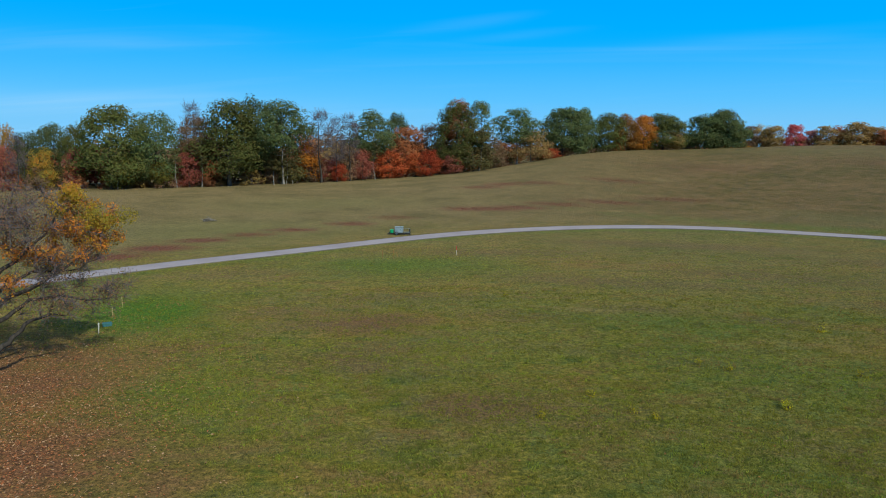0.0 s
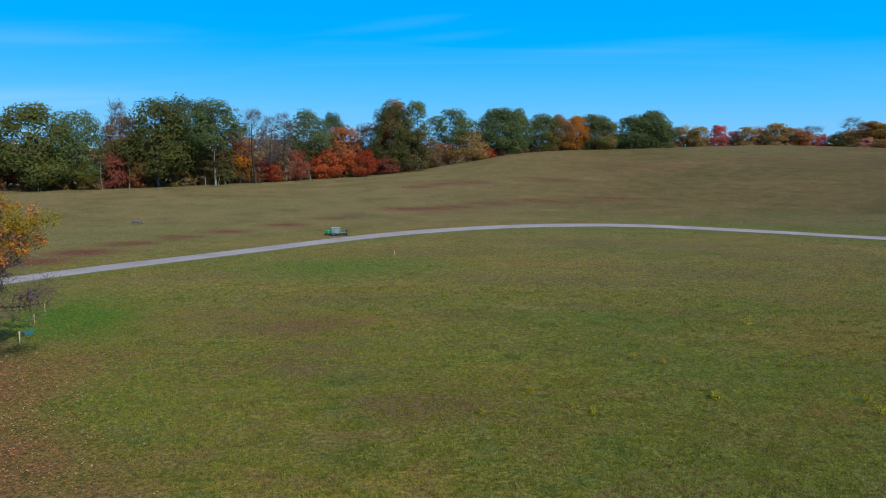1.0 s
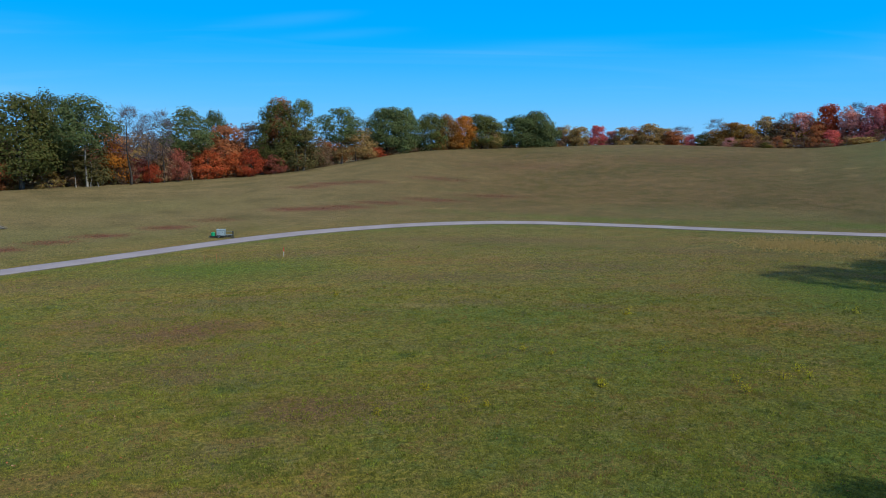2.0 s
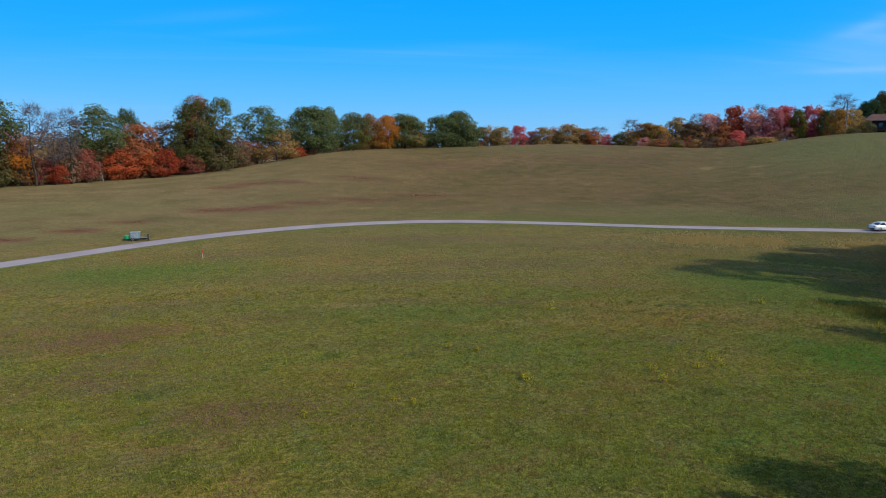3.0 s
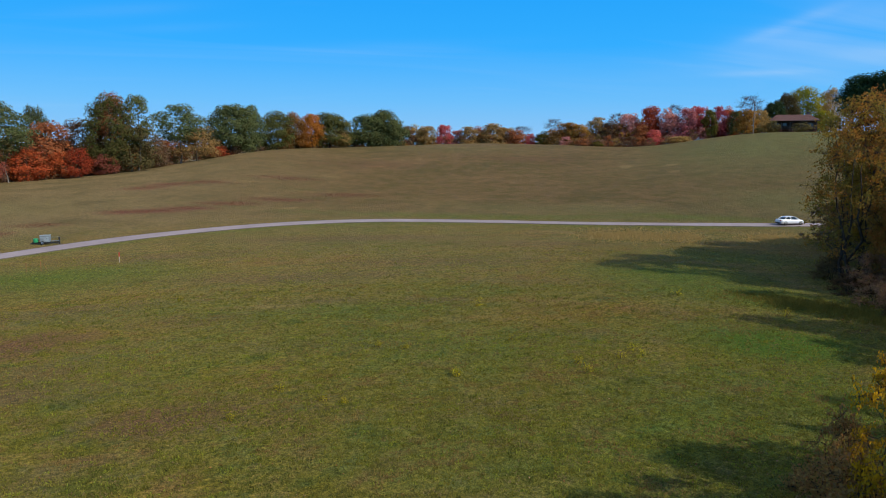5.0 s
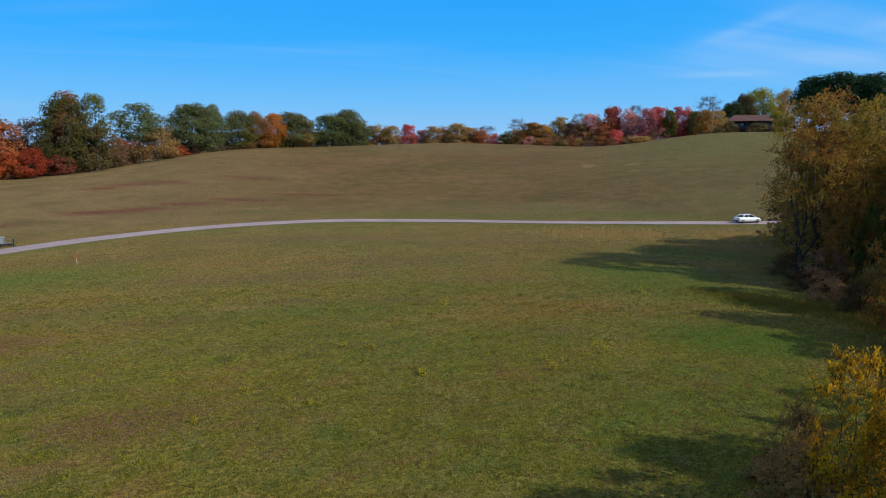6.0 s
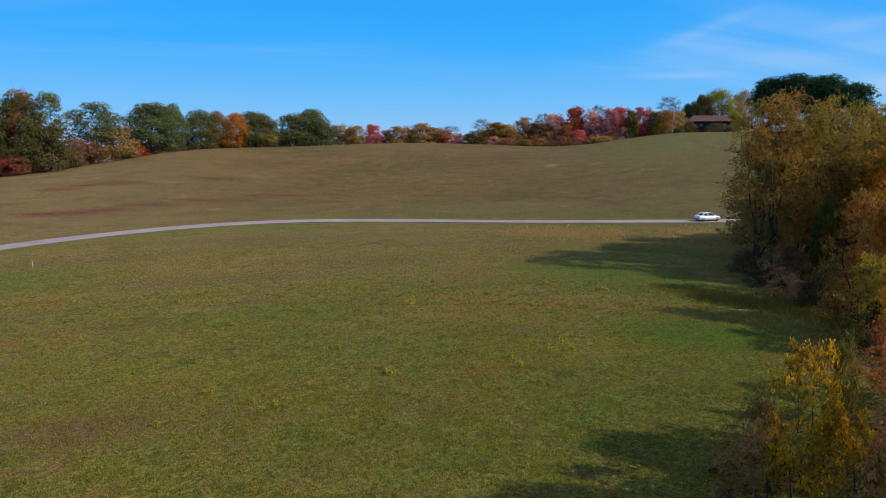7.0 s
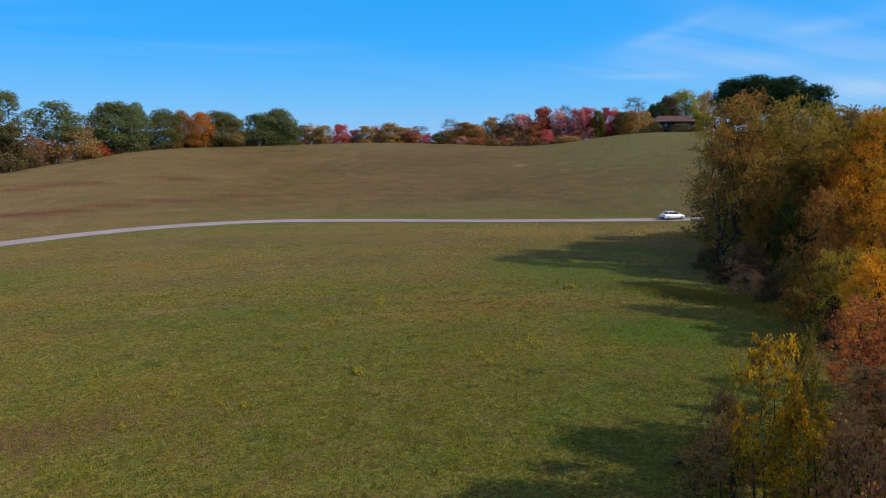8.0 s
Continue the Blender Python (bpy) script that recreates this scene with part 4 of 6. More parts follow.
tree("oak_tree", "broad", -21.52, 174, 16.7, 8.9, "green", "dark green oak with sky showing through")
tree("bare_tree", "bare", -18.90, 185, 19.6, 6.4, "bark", "half-bare tall tree with grey twigs")
tree("oak_tree", "tall", -18.67, 176, 15.8, 7.4, "brown", "oak with browning leaves beside a bare tree")
tree("oak_tree", "broad", -16.40, 172, 19.2, 12.3, "olive", "broad olive oak at the meadow edge")
tree("oak_tree", "broad", -14.12, 182, 20.5, 9.3, "green", "tall dark green oak in the wood")
tree("oak_tree", "tall", -12.36, 172, 18.8, 10.2, "green", "dark green oak, long bare trunks below")
tree("oak_tree", "tall", -15.22, 178, 14.6, 9.0, "green", "dark shaded oak among larger oaks")
tree("maple_tree", "round", -31.2, 172, 9.2, 4.6, "dullred", "dull red small maple at the wood edge")
tree("bare_tree", "bare", -30.5, 170, 11.5, 4.5, "bark", "leafless grey tree at the wood edge")
tree("understorey_tree", "round", -28.96, 172, 8.5, 5.3, "hedge", "olive-brown understorey tree in the wood")
tree("understorey_tree", "round", -26.95, 174, 8.6, 4.4, "dullred", "reddish understorey tree in shade")
tree("understorey_tree", "round", -23.97, 170, 7.4, 6.7, "yellowgreen", "olive-yellow understorey tree below an oak")
tree("understorey_tree", "round", -21.21, 170, 5.6, 5.1, "yellowgreen", "yellow-green understorey tree below oaks")
tree("maple_tree", "round", -19.32, 172, 7.5, 6.2, "dullred", "dull red maple under the oaks")
tree("maple_tree", "round", -17.73, 171, 6.2, 4.1, "rust", "small rust-red maple under the oaks")
tree("understorey_tree", "round", -11.91, 176, 8.1, 7.9, "darkolive", "dull olive tree in front of dark oaks")
tree("maple_tree", "round", -10.39, 178, 9.4, 6.7, "orange", "bright orange maple at the wood edge")
tree("bare_tree", "bare", -9.42, 174, 17.1, 7.4, "bark", "tall leafless tree with fine grey twigs")
tree("bare_tree", "bare", -8.21, 175, 15.4, 4.5, "bark", "slim leafless tree among the oaks")
tree("bare_tree", "bare", -7.20, 176, 15.9, 5.9, "bark", "leafless tree with forked crown")
tree("maple_tree", "round", -11.02, 215, 12.8, 11.3, "rust", "rusty tree deep in the wood")
tree("oak_tree", "round", -8.85, 222, 12.4, 13.5, "brown", "brown tree deep in the wood")
tree("maple_tree", "round", -9.6, 178, 5.2, 5.0, "brush", "purple-brown brush-like young maple")
tree("maple_tree", "round", -8.7, 178, 6.0, 4.6, "dullred", "dull maroon young maple at the wood edge")
tree("maple_tree", "round", -7.3, 179, 8.6, 6.4, "brush", "dull purple-brown maple under bare trees")
tree("maple_tree", "round", -6.2, 178, 7.4, 5.0, "dullred", "dark red maple under bare trees")
tree("maple_tree", "round", -8.0, 176, 4.3, 4.0, "orangered", "low orange-red maple at the wood edge")
tree("oak_tree", "tall", -5.44, 184, 16.8, 10.5, "green", "green oak on a tall pale trunk")
tree("oak_tree", "broad", -3.36, 215, 18.0, 5.7, "green", "round green crown rising behind the wood")
tree("maple_tree", "egg", -2.75, 190, 13.2, 9.0, "rust", "large rust-brown maple in the wood")
tree("maple_tree", "round", -4.10, 184, 6.8, 7.7, "orangered", "orange-red maple at the wood edge")
tree("maple_tree", "round", -1.95, 186, 6.3, 5.8, "orangered", "small orange-red maple at the wood edge")
tree("maple_tree", "round", -0.85, 184, 6.6, 6.0, "orangered", "brilliant orange-red maple at the meadow edge")
tree("oak_tree", "broad", -0.42, 200, 13.5, 9.7, "brown", "grey-brown oak thinning out")
tree("oak_tree", "broad", 1.28, 192, 18.5, 9.2, "olive", "tall oak, orange-brown in the top")
tree("oak_tree", "tall", 1.45, 195, 19.0, 6.1, "rust", "orange-topped tall tree in the wood")
tree("oak_tree", "sparse", 3.05, 194, 18.9, 7.2, "olive", "tall sparse oak with open crown")
tree("oak_tree", "round", 2.62, 192, 11.1, 12.0, "darkolive", "dark olive tree, leafy to the ground")
tree("maple_tree", "round", 0.93, 189, 4.7, 5.9, "dullred", "dark red shrubby maple in shade")
tree("oak_tree", "round", 4.28, 200, 8.1, 6.2, "brown", "brown tree in the gap of the wood")
tree("oak_tree", "tall", 6.03, 205, 15.3, 10.7, "green", "green oak with flat open crown")
tree("understorey_tree", "round", 7.16, 206, 9.0, 10.5, "tan", "olive and rust tree by the hill")
tree("maple_tree", "round", 8.72, 210, 3.0, 5.2, "orangered", "low red maple where the hill begins")
tree("oak_tree", "dome", 9.66, 220, 14.2, 13.3, "green", "dark green oak on the hill edge")
tree("oak_tree", "dome", 11.04, 224, 13.5, 8.7, "green", "dark green oak beside its twin")
tree("oak_tree", "dome", 13.10, 232, 11.4, 10.3, "olive", "olive oak on the hill edge")
tree("oak_tree", "dome", 14.37, 236, 11.1, 7.9, "amber", "orange-brown oak on the hill edge")
tree("maple_tree", "dome", 15.79, 238, 10.7, 7.6, "orange", "orange maple between oaks")
tree("oak_tree", "dome", 17.18, 242, 11.2, 13.1, "olive", "olive oak with rounded crown")
tree("oak_tree", "round", 17.89, 240, 5.8, 7.5, "tan", "low browning oak on the hill edge")
tree("oak_tree", "dense", 20.15, 256, 11.2, 13.4, "green", "dense dark green oak on the hill crest")
tree("oak_tree", "dense", 21.63, 258, 12.1, 12.5, "green", "dense dark green oak, evenly rounded")
tree("slender_tree", "slim", -20.18, 169, 8.5, 3.5, "darkolive", "slim pale-trunked tree at the wood edge")
tree("slender_tree", "slim", -18.42, 170, 11.2, 3.6, "darkolive", "slim straight tree with pale trunk")
tree("slender_tree", "slim", -13.08, 171, 7.2, 3.3, "darkolive", "slim white-trunked tree before dark oaks")
tree("slender_tree", "slim", -12.15, 171, 6.3, 2.8, "darkolive", "slim white-trunked tree before dark oaks")
tree("slender_tree", "slim", -11.64, 172, 5.8, 2.6, "darkolive", "young pale-trunked tree at the wood edge")
tree("slender_tree", "slim", -24.26, 168, 5.9, 2.6, "darkolive", "slim grey tree at the wood edge")
tree("slender_tree", "slim", 3.07, 190, 10.6, 3.8, "darkolive", "slim pale-trunked tree below tall oaks")
tree("slender_tree", "slim", -5.20, 179, 9.2, 3.3, "darkolive", "slim grey-trunked tree by the meadow")
# trees behind the hill crest
tree("far_tree", "egg", 23.15, 330, 11.2, 8.0, "brown", "brown tree behind the hill crest")
tree("far_tree", "egg", 23.95, 334, 11.8, 7.6, "tan", "tawny brown tree behind the hill crest")
tree("far_tree", "egg", 24.85, 330, 11.2, 8.6, "tan", "tan tree behind the hill crest")
tree("maple_tree", "egg", 26.20, 330, 11.6, 7.4, "red", "crimson maple behind the hill crest")
tree("far_tree", "egg", 27.25, 333, 9.3, 7.6, "rose", "dull pink tree behind the hill crest")
tree("far_tree", "egg", 28.15, 330, 10.3, 9.0, "tan", "tawny tree behind the hill crest")
tree("far_tree", "egg", 29.00, 334, 10.4, 9.2, "rust", "rusty brown tree behind the crest")
tree("far_tree", "egg", 30.05, 330, 11.8, 10.6, "tan", "golden brown tree behind the crest")
tree("far_tree", "egg", 31.02, 333, 10.3, 9.0, "tan", "faded tawny tree behind the crest")
tree("far_tree", "egg", 31.75, 330, 8.9, 8.6, "rust", "rusty tree behind the hill crest")
tree("far_tree", "egg", 33.00, 330, 7.2, 4.5, "red", "small red tree behind the crest")
tree("far_tree", "egg", 33.95, 330, 8.2, 7.0, "yellowgreen", "yellow-green tree behind the crest")
tree("far_tree", "egg", 35.05, 326, 7.4, 7.5, "tan", "tawny tree beside a leafless one")
tree("bare_tree", "bare", 32.30, 350, 12.0, 11.7, "bark", "leafless tree behind the hill crest")
tree("bare_tree", "bare", 34.75, 330, 13.8, 9.9, "bark", "grey leafless tree behind the crest")
tree("maple_tree", "egg", 35.75, 285, 9.2, 8.0, "amber", "golden maple at the far edge")
tree("maple_tree", "egg", 36.70, 283, 8.6, 8.0, "amber", "golden maple turning orange at the far edge")
tree("oak_tree", "egg", 38.05, 287, 11.5, 8.2, "tan", "tawny thinning oak at the far edge")
tree("oak_tree", "egg", 39.20, 285, 10.6, 7.6, "brown", "brown thinning oak at the far edge")
tree("oak_tree", "egg", 40.45, 287, 13.2, 8.4, "rose", "tall pinkish brown oak on the skyline")
tree("bare_tree", "bare", 39.55, 294, 13.5, 8.5, "bark", "leafless tree among browning oaks")
tree("maple_tree", "egg", 42.05, 285, 15.4, 8.6, "orangered", "bright red-orange maple on the skyline")
tree("maple_tree", "egg", 41.40, 280, 8.2, 5.2, "rust", "low rusty maple beside red maples")
tree("maple_tree", "egg", 42.35, 277, 5.8, 5.4, "red", "low crimson maple at the field edge")
tree("maple_tree", "egg", 43.40, 282, 13.0, 7.6, "rose", "dull pink maple in the red row")
tree("bare_tree", "bare", 43.75, 284, 14.6, 6.5, "bark", "half-bare tree in the red row")
tree("maple_tree", "egg", 44.70, 280, 12.6, 7.0, "maroon", "maroon maple in the red row")
tree("maple_tree", "egg", 45.55, 284, 12.8, 6.8, "red", "crimson maple in the red row")
tree("maple_tree", "egg", 46.30, 279, 10.6, 5.0, "yellowgreen", "slim olive tree among red maples")
tree("maple_tree", "egg", 46.95, 282, 11.2, 5.8, "red", "red maple in the row")
tree("maple_tree", "egg", 47.65, 284, 10.6, 5.4, "orangered", "orange-red maple at the end of the row")
tree("oak_tree", "egg", 48.15, 280, 8.8, 5.6, "green", "green tree beside the red row")
tree("bare_tree", "bare", 48.95, 290, 14.2, 10.2, "bark", "leafless tree behind the red row")
tree("maple_tree", "egg", 48.85, 272, 8.4, 7.2, "amber", "yellow-orange maple by the pole")
tree("oak_tree", "egg", 49.75, 286, 8.6, 5.6, "tan", "tawny tree between the pole and the house")
tree("shrub", "low", 36.95, 272, 2.6, 4.4, "rust", "rusty shrub at the field edge")
tree("shrub", "low", 38.20, 270, 2.0, 3.0, "yellowgreen", "small yellow-green shrub at the field edge")
tree("shrub", "low", 44.1, 272, 2.4, 7.0, "tan", "dry grassy shrubs below the red row")
tree("shrub", "low", 49.6, 270, 1.9, 3.4, "darkolive", "small dark shrub at the top of the meadow")
tree("cedar_tree", "dense", 50.59, 302, 12.4, 7.8, "darkgreen", "dark evergreen beside the house")
tree("oak_tree", "dense", 51.43, 325, 16.7, 9.7, "darkolive", "dark browning tree behind the house")
tree("oak_tree", "broad", 52.66, 335, 20.3, 14.0, "lime", "bright yellow-green tree behind the house roof")
tree("oak_tree", "broad", 54.09, 340, 20.3, 8.4, "tan", "tawny tree behind the house")
tree("shrub", "low", 50.57, 283, 4.1, 3.7, "darkolive", "dark shrub against the house porch")
tree("shrub", "low", 52.45, 281, 3.3, 5.2, "darkolive", "dark olive shrub before the house porch")
tree("pine_tree", "pine", 55.98, 315, 21.6, 13.9, "pine", "dark green pine high behind the hill")
tree("pine_tree", "pine", 57.48, 315, 23.2, 14.8, "pine", "dark green pine high behind the hill")
tree("pine_tree", "pine", 58.68, 315, 21.6, 12.1, "pine", "dark green pine high behind the hill")
tree("pine_tree", "pine", 59.76, 315, 22.6, 13.1, "pine", "dark green pine high behind the hill")
tree("pine_tree", "pine", 61.16, 315, 19.2, 13.6, "pine", "dark green pine high behind the hill")
# thicket by the road and the field edge
tree("hedgerow_tree", "near", 56.02, 75, 17.4, 8.0, "hedge", "tall multi-stemmed tree, olive and brown leaves")
tree("hedgerow_tree", "near", 56.9, 80, 18.4, 7.2, "russet", "tall tree turning brown and orange")
tree("hedgerow_tree", "near", 59.97, 80, 18.2, 6.5, "tan2", "tall tree with golden leaves")
tree("hedgerow_tree", "near", 61.71, 88, 17.4, 6.4, "tan2", "tall brown-gold tree behind the thicket edge")
tree("hedgerow_tree", "near", 63.28, 92, 17.2, 6.0, "greybrown", "thinning grey-brown tree in the thicket")
tree("hedgerow_tree", "near", 65.15, 72, 16.0, 5.3, "orange2", "orange-leaved tree in the thicket")
tree("hedgerow_tree", "near", 55.3, 80, 12.6, 6.6, "olive2", "low olive-leaved tree over the road edge")
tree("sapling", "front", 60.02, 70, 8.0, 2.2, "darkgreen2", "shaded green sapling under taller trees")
tree("hedgerow_tree", "front", 62.44, 56, 9.6, 4.5, "russet", "russet cherry tree with hanging leaves")
tree("hedgerow_tree", "front", 65.07, 62, 11.4, 5.4, "orange2", "orange tree leaning out of the thicket")
tree("hedgerow_tree", "near", 66.89, 56, 11.2, 5.0, "orange2", "orange tree at the edge of the thicket")
tree("sapling", "front", 58.64, 72, 8.6, 4.2, "russet", "russet sapling among dark trunks")
tree("bush", "front", 57.46, 70, 3.6, 4.2, "brush", "purple-brown half-bare brush among dark trunks")
tree("hedgerow_tree", "low", 55.99, 104, 6.4, 7.8, "brown", "shaded brush-like tree deep in the thicket")
tree("hedgerow_tree", "low", 58.28, 104, 7.2, 7.5, "darkolive", "shaded brush-like tree deep in the thicket")
tree("hedgerow_tree", "low", 60.52, 104, 6.9, 7.3, "brown", "shaded brush-like tree deep in the thicket")
tree("hedgerow_tree", "low", 62.66, 104, 7.4, 7.0, "darkolive", "shaded brush-like tree deep in the thicket")
tree("hedgerow_tree", "low", 64.72, 104, 7.4, 6.7, "brown", "shaded brush-like tree deep in the thicket")
tree("hedgerow_tree", "near", 56.69, 88, 9.2, 7.7, "hedge", "shaded olive-brown tree inside the thicket")
tree("hedgerow_tree", "near", 61.41, 76, 12.0, 7.1, "hedge", "olive-brown tree inside the thicket")
tree("hedgerow_tree", "near", 64.28, 66, 13.2, 5.8, "orange2", "leafy orange tree inside the thicket")
tree("hedgerow_tree", "near", 67.86, 62, 13.0, 5.7, "orange2", "tall orange tree at the thicket end")
tree("hedgerow_tree", "front", 63.61, 52, 6.1, 4.1, "tan2", "low brown-gold tree at the thicket edge")
tree("hedgerow_tree", "front", 65.99, 49, 6.6, 3.7, "orange2", "low orange tree at the thicket edge")
tree("bush", "brush", 56.06, 70, 1.6, 3.9, "brownthin", "dry brown undergrowth along the thicket")
tree("bush", "brush", 57.84, 66, 1.9, 3.6, "brush", "purple-brown undergrowth along the thicket")
tree("bush", "brush", 59.58, 62, 2.2, 3.3, "brownthin", "dry brown undergrowth along the thicket")
tree("bush", "brush", 61.25, 58, 3.1, 3.1, "russet", "russet undergrowth along the thicket")
tree("bush", "brush", 62.95, 53, 2.9, 2.8, "brownthin", "dry brown undergrowth along the thicket")
tree("bush", "brush", 64.56, 50, 3.2, 2.7, "brush", "purple-brown undergrowth along the thicket")
tree("bush", "brush", 54.80, 76, 2.2, 3.7, "brownthin", "dry brown undergrowth along the thicket")
tree("bush", "brush", 60.43, 64, 3.6, 3.7, "darkolive", "olive undergrowth below the trees")
tree("sapling", "sapling", 65.56, 40, 5.2, 3.5, "redbrown", "red-leaved sapling in front of the thicket")
tree("sapling", "sapling", 67.31, 36, 5.2, 3.1, "redbrown", "red-brown sapling in the corner thicket")
tree("sapling", "sapling", 59.3, 26, 6.2, 2.5, "yellow", "bright yellow-leaved sapling at the field edge")
tree("sapling", "sapling", 62.3, 25.5, 4.3, 2.3, "yellow", "lower yellow sapling at the field edge")
tree("bush", "bush", 65.88, 30, 4.5, 3.3, "purple", "purple-brown half-bare bush by the field")
tree("bush", "brush", 56.21, 28, 3.2, 3.0, "thin", "low tangled bush with reddish leaves")
tree("bush", "brush", 56.80, 26, 2.5, 3.8, "thin", "tangled low bush with thin leaves")
tree("bush", "brush", 65.43, 25, 4.1, 3.3, "purple", "purple-brown tangle at the field edge")
tree("bush", "brush", 61.85, 35, 4.0, 1.8, "olive2", "olive bush behind the yellow sapling")
# both set inside the thicket to fill out its shadow on the field
tree("hedgerow_tree", "dense", 65.3, 75.0, 15.3, 7.5, "tan2", "dense brown-gold tree deep in the thicket")
tree("hedgerow_tree", "near", 62.4, 74.0, 14.2, 7.6, "tan2", "brown-gold tree in the middle of the thicket")
# mostly placed for their shadows; the one at bearing 74 is out of view
for b, d, height, width, colour in ((74.0, 73, 17.0, 8.5, "olive2"), (68.5, 82, 17.0, 8.0, "greybrown"), (66.5, 93, 17.0, 8.0, "tan2"), (59.2, 90, 16.4, 7.5, "greybrown"), (57.6, 97, 14.5, 7.0, "olive2"), (58.5, 86, 16.4, 6.5, "greybrown"), (60.6, 88, 16.8, 6.5, "greybrown"), (62.6, 99, 17.0, 8.0, "olive2"), (65.0, 107, 17.0, 8.0, "tan2")):
    tree("hedgerow_tree", "shade", b, d, height, width, colour, "tall brown-gold tree deep in the thicket" if colour == "tan2" else "tall grey-olive tree deep in the thicket")
# unseen trees right of the view, added only to throw shade on the field
tree("hedgerow_tree", "shade", 78.4, 58, 16.0, 6.0, "olive2", "unseen grey-olive tree added past the thicket for its shadow")
tree("hedgerow_tree", "shade", 76.5, 25.7, 12.5, 2.8, "tan2", "unseen slim brown-gold tree added to shade the field corner")
tree("hedgerow_tree", "shade", 73.7, 31.0, 11.5, 3.4, "tan2", "unseen brown-gold tree added to shade the field corner")
tree("hedgerow_tree", "front", 75.0, 33.0, 10.5, 4.4, "orange2", "unseen orange tree added to shade the field corner")
tree("hedgerow_tree", "shade", 77.8, 31.5, 13.0, 4.0, "gold", "unseen golden tree added to shade the field corner")
tree("hedgerow_tree", "shade", 79.3, 25.0, 13.5, 4.0, "gold", "unseen golden tree added to shade the field corner")
tree("hedgerow_tree", "shade", 88.0, 26.0, 13.0, 5.5, "orange2", "unseen orange tree added to shade the field corner")


def build_field_tree():
    """The old tree beside the mown field: a leaning forked trunk, twisted boughs, three sorts of foliage."""
    rng = np.random.default_rng(21)
    ob = thing("field_tree", Matrix.Translation(at(-35.2, 46, -0.05)) @ pose(0, 0, 0, 0, 0, 35), "old spreading tree, half bare, with orange and yellow leaves", "tree")
    tubes, nodes = Tubes(8), []
    for pts, radii in (([(0, 0, -0.3), (0.15, 0, 1.2), (0.5, 0.1, 2.6), (0.9, -0.1, 4.4), (1.3, 0.2, 6.6), (1.5, 0.3, 9.6)], [0.5, 0.36, 0.3, 0.22, 0.13, 0.05]),
                       ([(0.4, 0.1, 2.2), (1.5, -0.2, 3.3), (2.7, 0.1, 4.5), (4.6, -0.3, 5.4), (6.0, 0.1, 6.1), (7.6, -0.2, 7.4)], [0.22, 0.17, 0.13, 0.1, 0.07, 0.03]),
                       ([(0.7, 0, 3.6), (1.8, 0.5, 5.4), (3.4, 0.2, 6.6), (5.0, 0.5, 8.0), (6.0, 0.3, 9.9)], [0.2, 0.14, 0.1, 0.07, 0.03]),
                       ([(0.3, 0, 1.8), (1.6, 0.4, 2.9), (2.7, 0.1, 3.5), (3.9, 0.5, 4.3), (5.4, 0.2, 4.4), (6.9, 0.4, 3.9), (8.5, 0.2, 3.9)], [0.2, 0.15, 0.12, 0.1, 0.075, 0.05, 0.02]),
                       ([(0.2, -0.1, 1.0), (1.6, -0.5, 1.6), (2.7, -0.6, 2.2), (3.5, -0.4, 3.1), (4.8, -0.7, 3.6), (5.6, -0.5, 3.3)], [0.2, 0.17, 0.14, 0.11, 0.07, 0.03]),
                       ([(1.2, 0.1, 2.9), (2.6, 0.6, 5.0), (4.2, 0.5, 5.9), (6.2, 0.8, 5.7), (7.6, 0.5, 6.3)], [0.14, 0.11, 0.08, 0.05, 0.02]),
                       ([(0.6, 0, 3.2), (-1.2, 0.5, 5.0), (-2.8, 0, 7.0), (-3.4, 0.3, 9.0)], [0.2, 0.14, 0.09, 0.04])):
        pts = [Vector(p) for p in pts]
        fine, thick = [], []
        for i in range(len(pts) - 1):
            for k in range(3):
                fine.append(pts[i].lerp(pts[i + 1], k / 3) + Vector(rng.normal(0, 0.07, 3)) * (1 if k else 0.3))
                thick.append(radii[i] + (radii[i + 1] - radii[i]) * k / 3)
        tubes.add(fine + [pts[-1]], thick + [radii[-1]])
        nodes += [(np.array(p), r) for p, r in zip(fine[2:] + [pts[-1]], thick[2:] + [radii[-1]])]
    groups = {"yellow": [], "orange": [], "twig": []}
    for key, n, centre, spread in (("yellow", 8, (6.2, 0, 10.1), (0.3, 0.6, 0.4)), ("orange", 7, (6.3, 0, 9.6), (0.5, 0.7, 0.5)), ("orange", 8, (7.7, 0, 8.5), (0.5, 0.7, 0.4)), ("yellow", 12, (6.0, 0, 9.2), (0.65, 0.9, 0.6)), ("yellow", 19, (7.9, 0, 8.5), (0.75, 0.9, 0.55)), ("twig", 8, (8.2, 0, 4.3), (0.5, 0.5, 0.3)),
                                   ("orange", 17, (6.6, 0, 8.2), (0.75, 0.9, 0.4)), ("orange", 20, (4.2, 0, 7.0), (0.9, 1.0, 0.28)), ("orange", 13, (6.4, 0, 7.1), (1.0, 0.9, 0.3)), ("orange", 6, (2.9, 0, 5.4), (0.5, 0.8, 0.3)),
                                   ("twig", 80, (3.4, 0, 9.3), (1.2, 1.6, 0.95)), ("twig", 30, (5.6, 0, 6.3), (1.3, 1.2, 0.4)), ("twig", 52, (5.6, 0, 4.4), (1.5, 1.2, 0.75)), ("twig", 18, (-1.5, 0, 7), (2, 2, 1.6))):
        for k in range(n):
            c = rng.normal(0, 1, 3) * spread + centre
            c[2] = max(c[2], 1.4)
            groups[key].append(c)
            p, rad = min(nodes, key=lambda q: np.linalg.norm(c - q[0]))
            gap = float(np.linalg.norm(c - p))
            sag = rng.normal(0, 0.1, 3) * gap
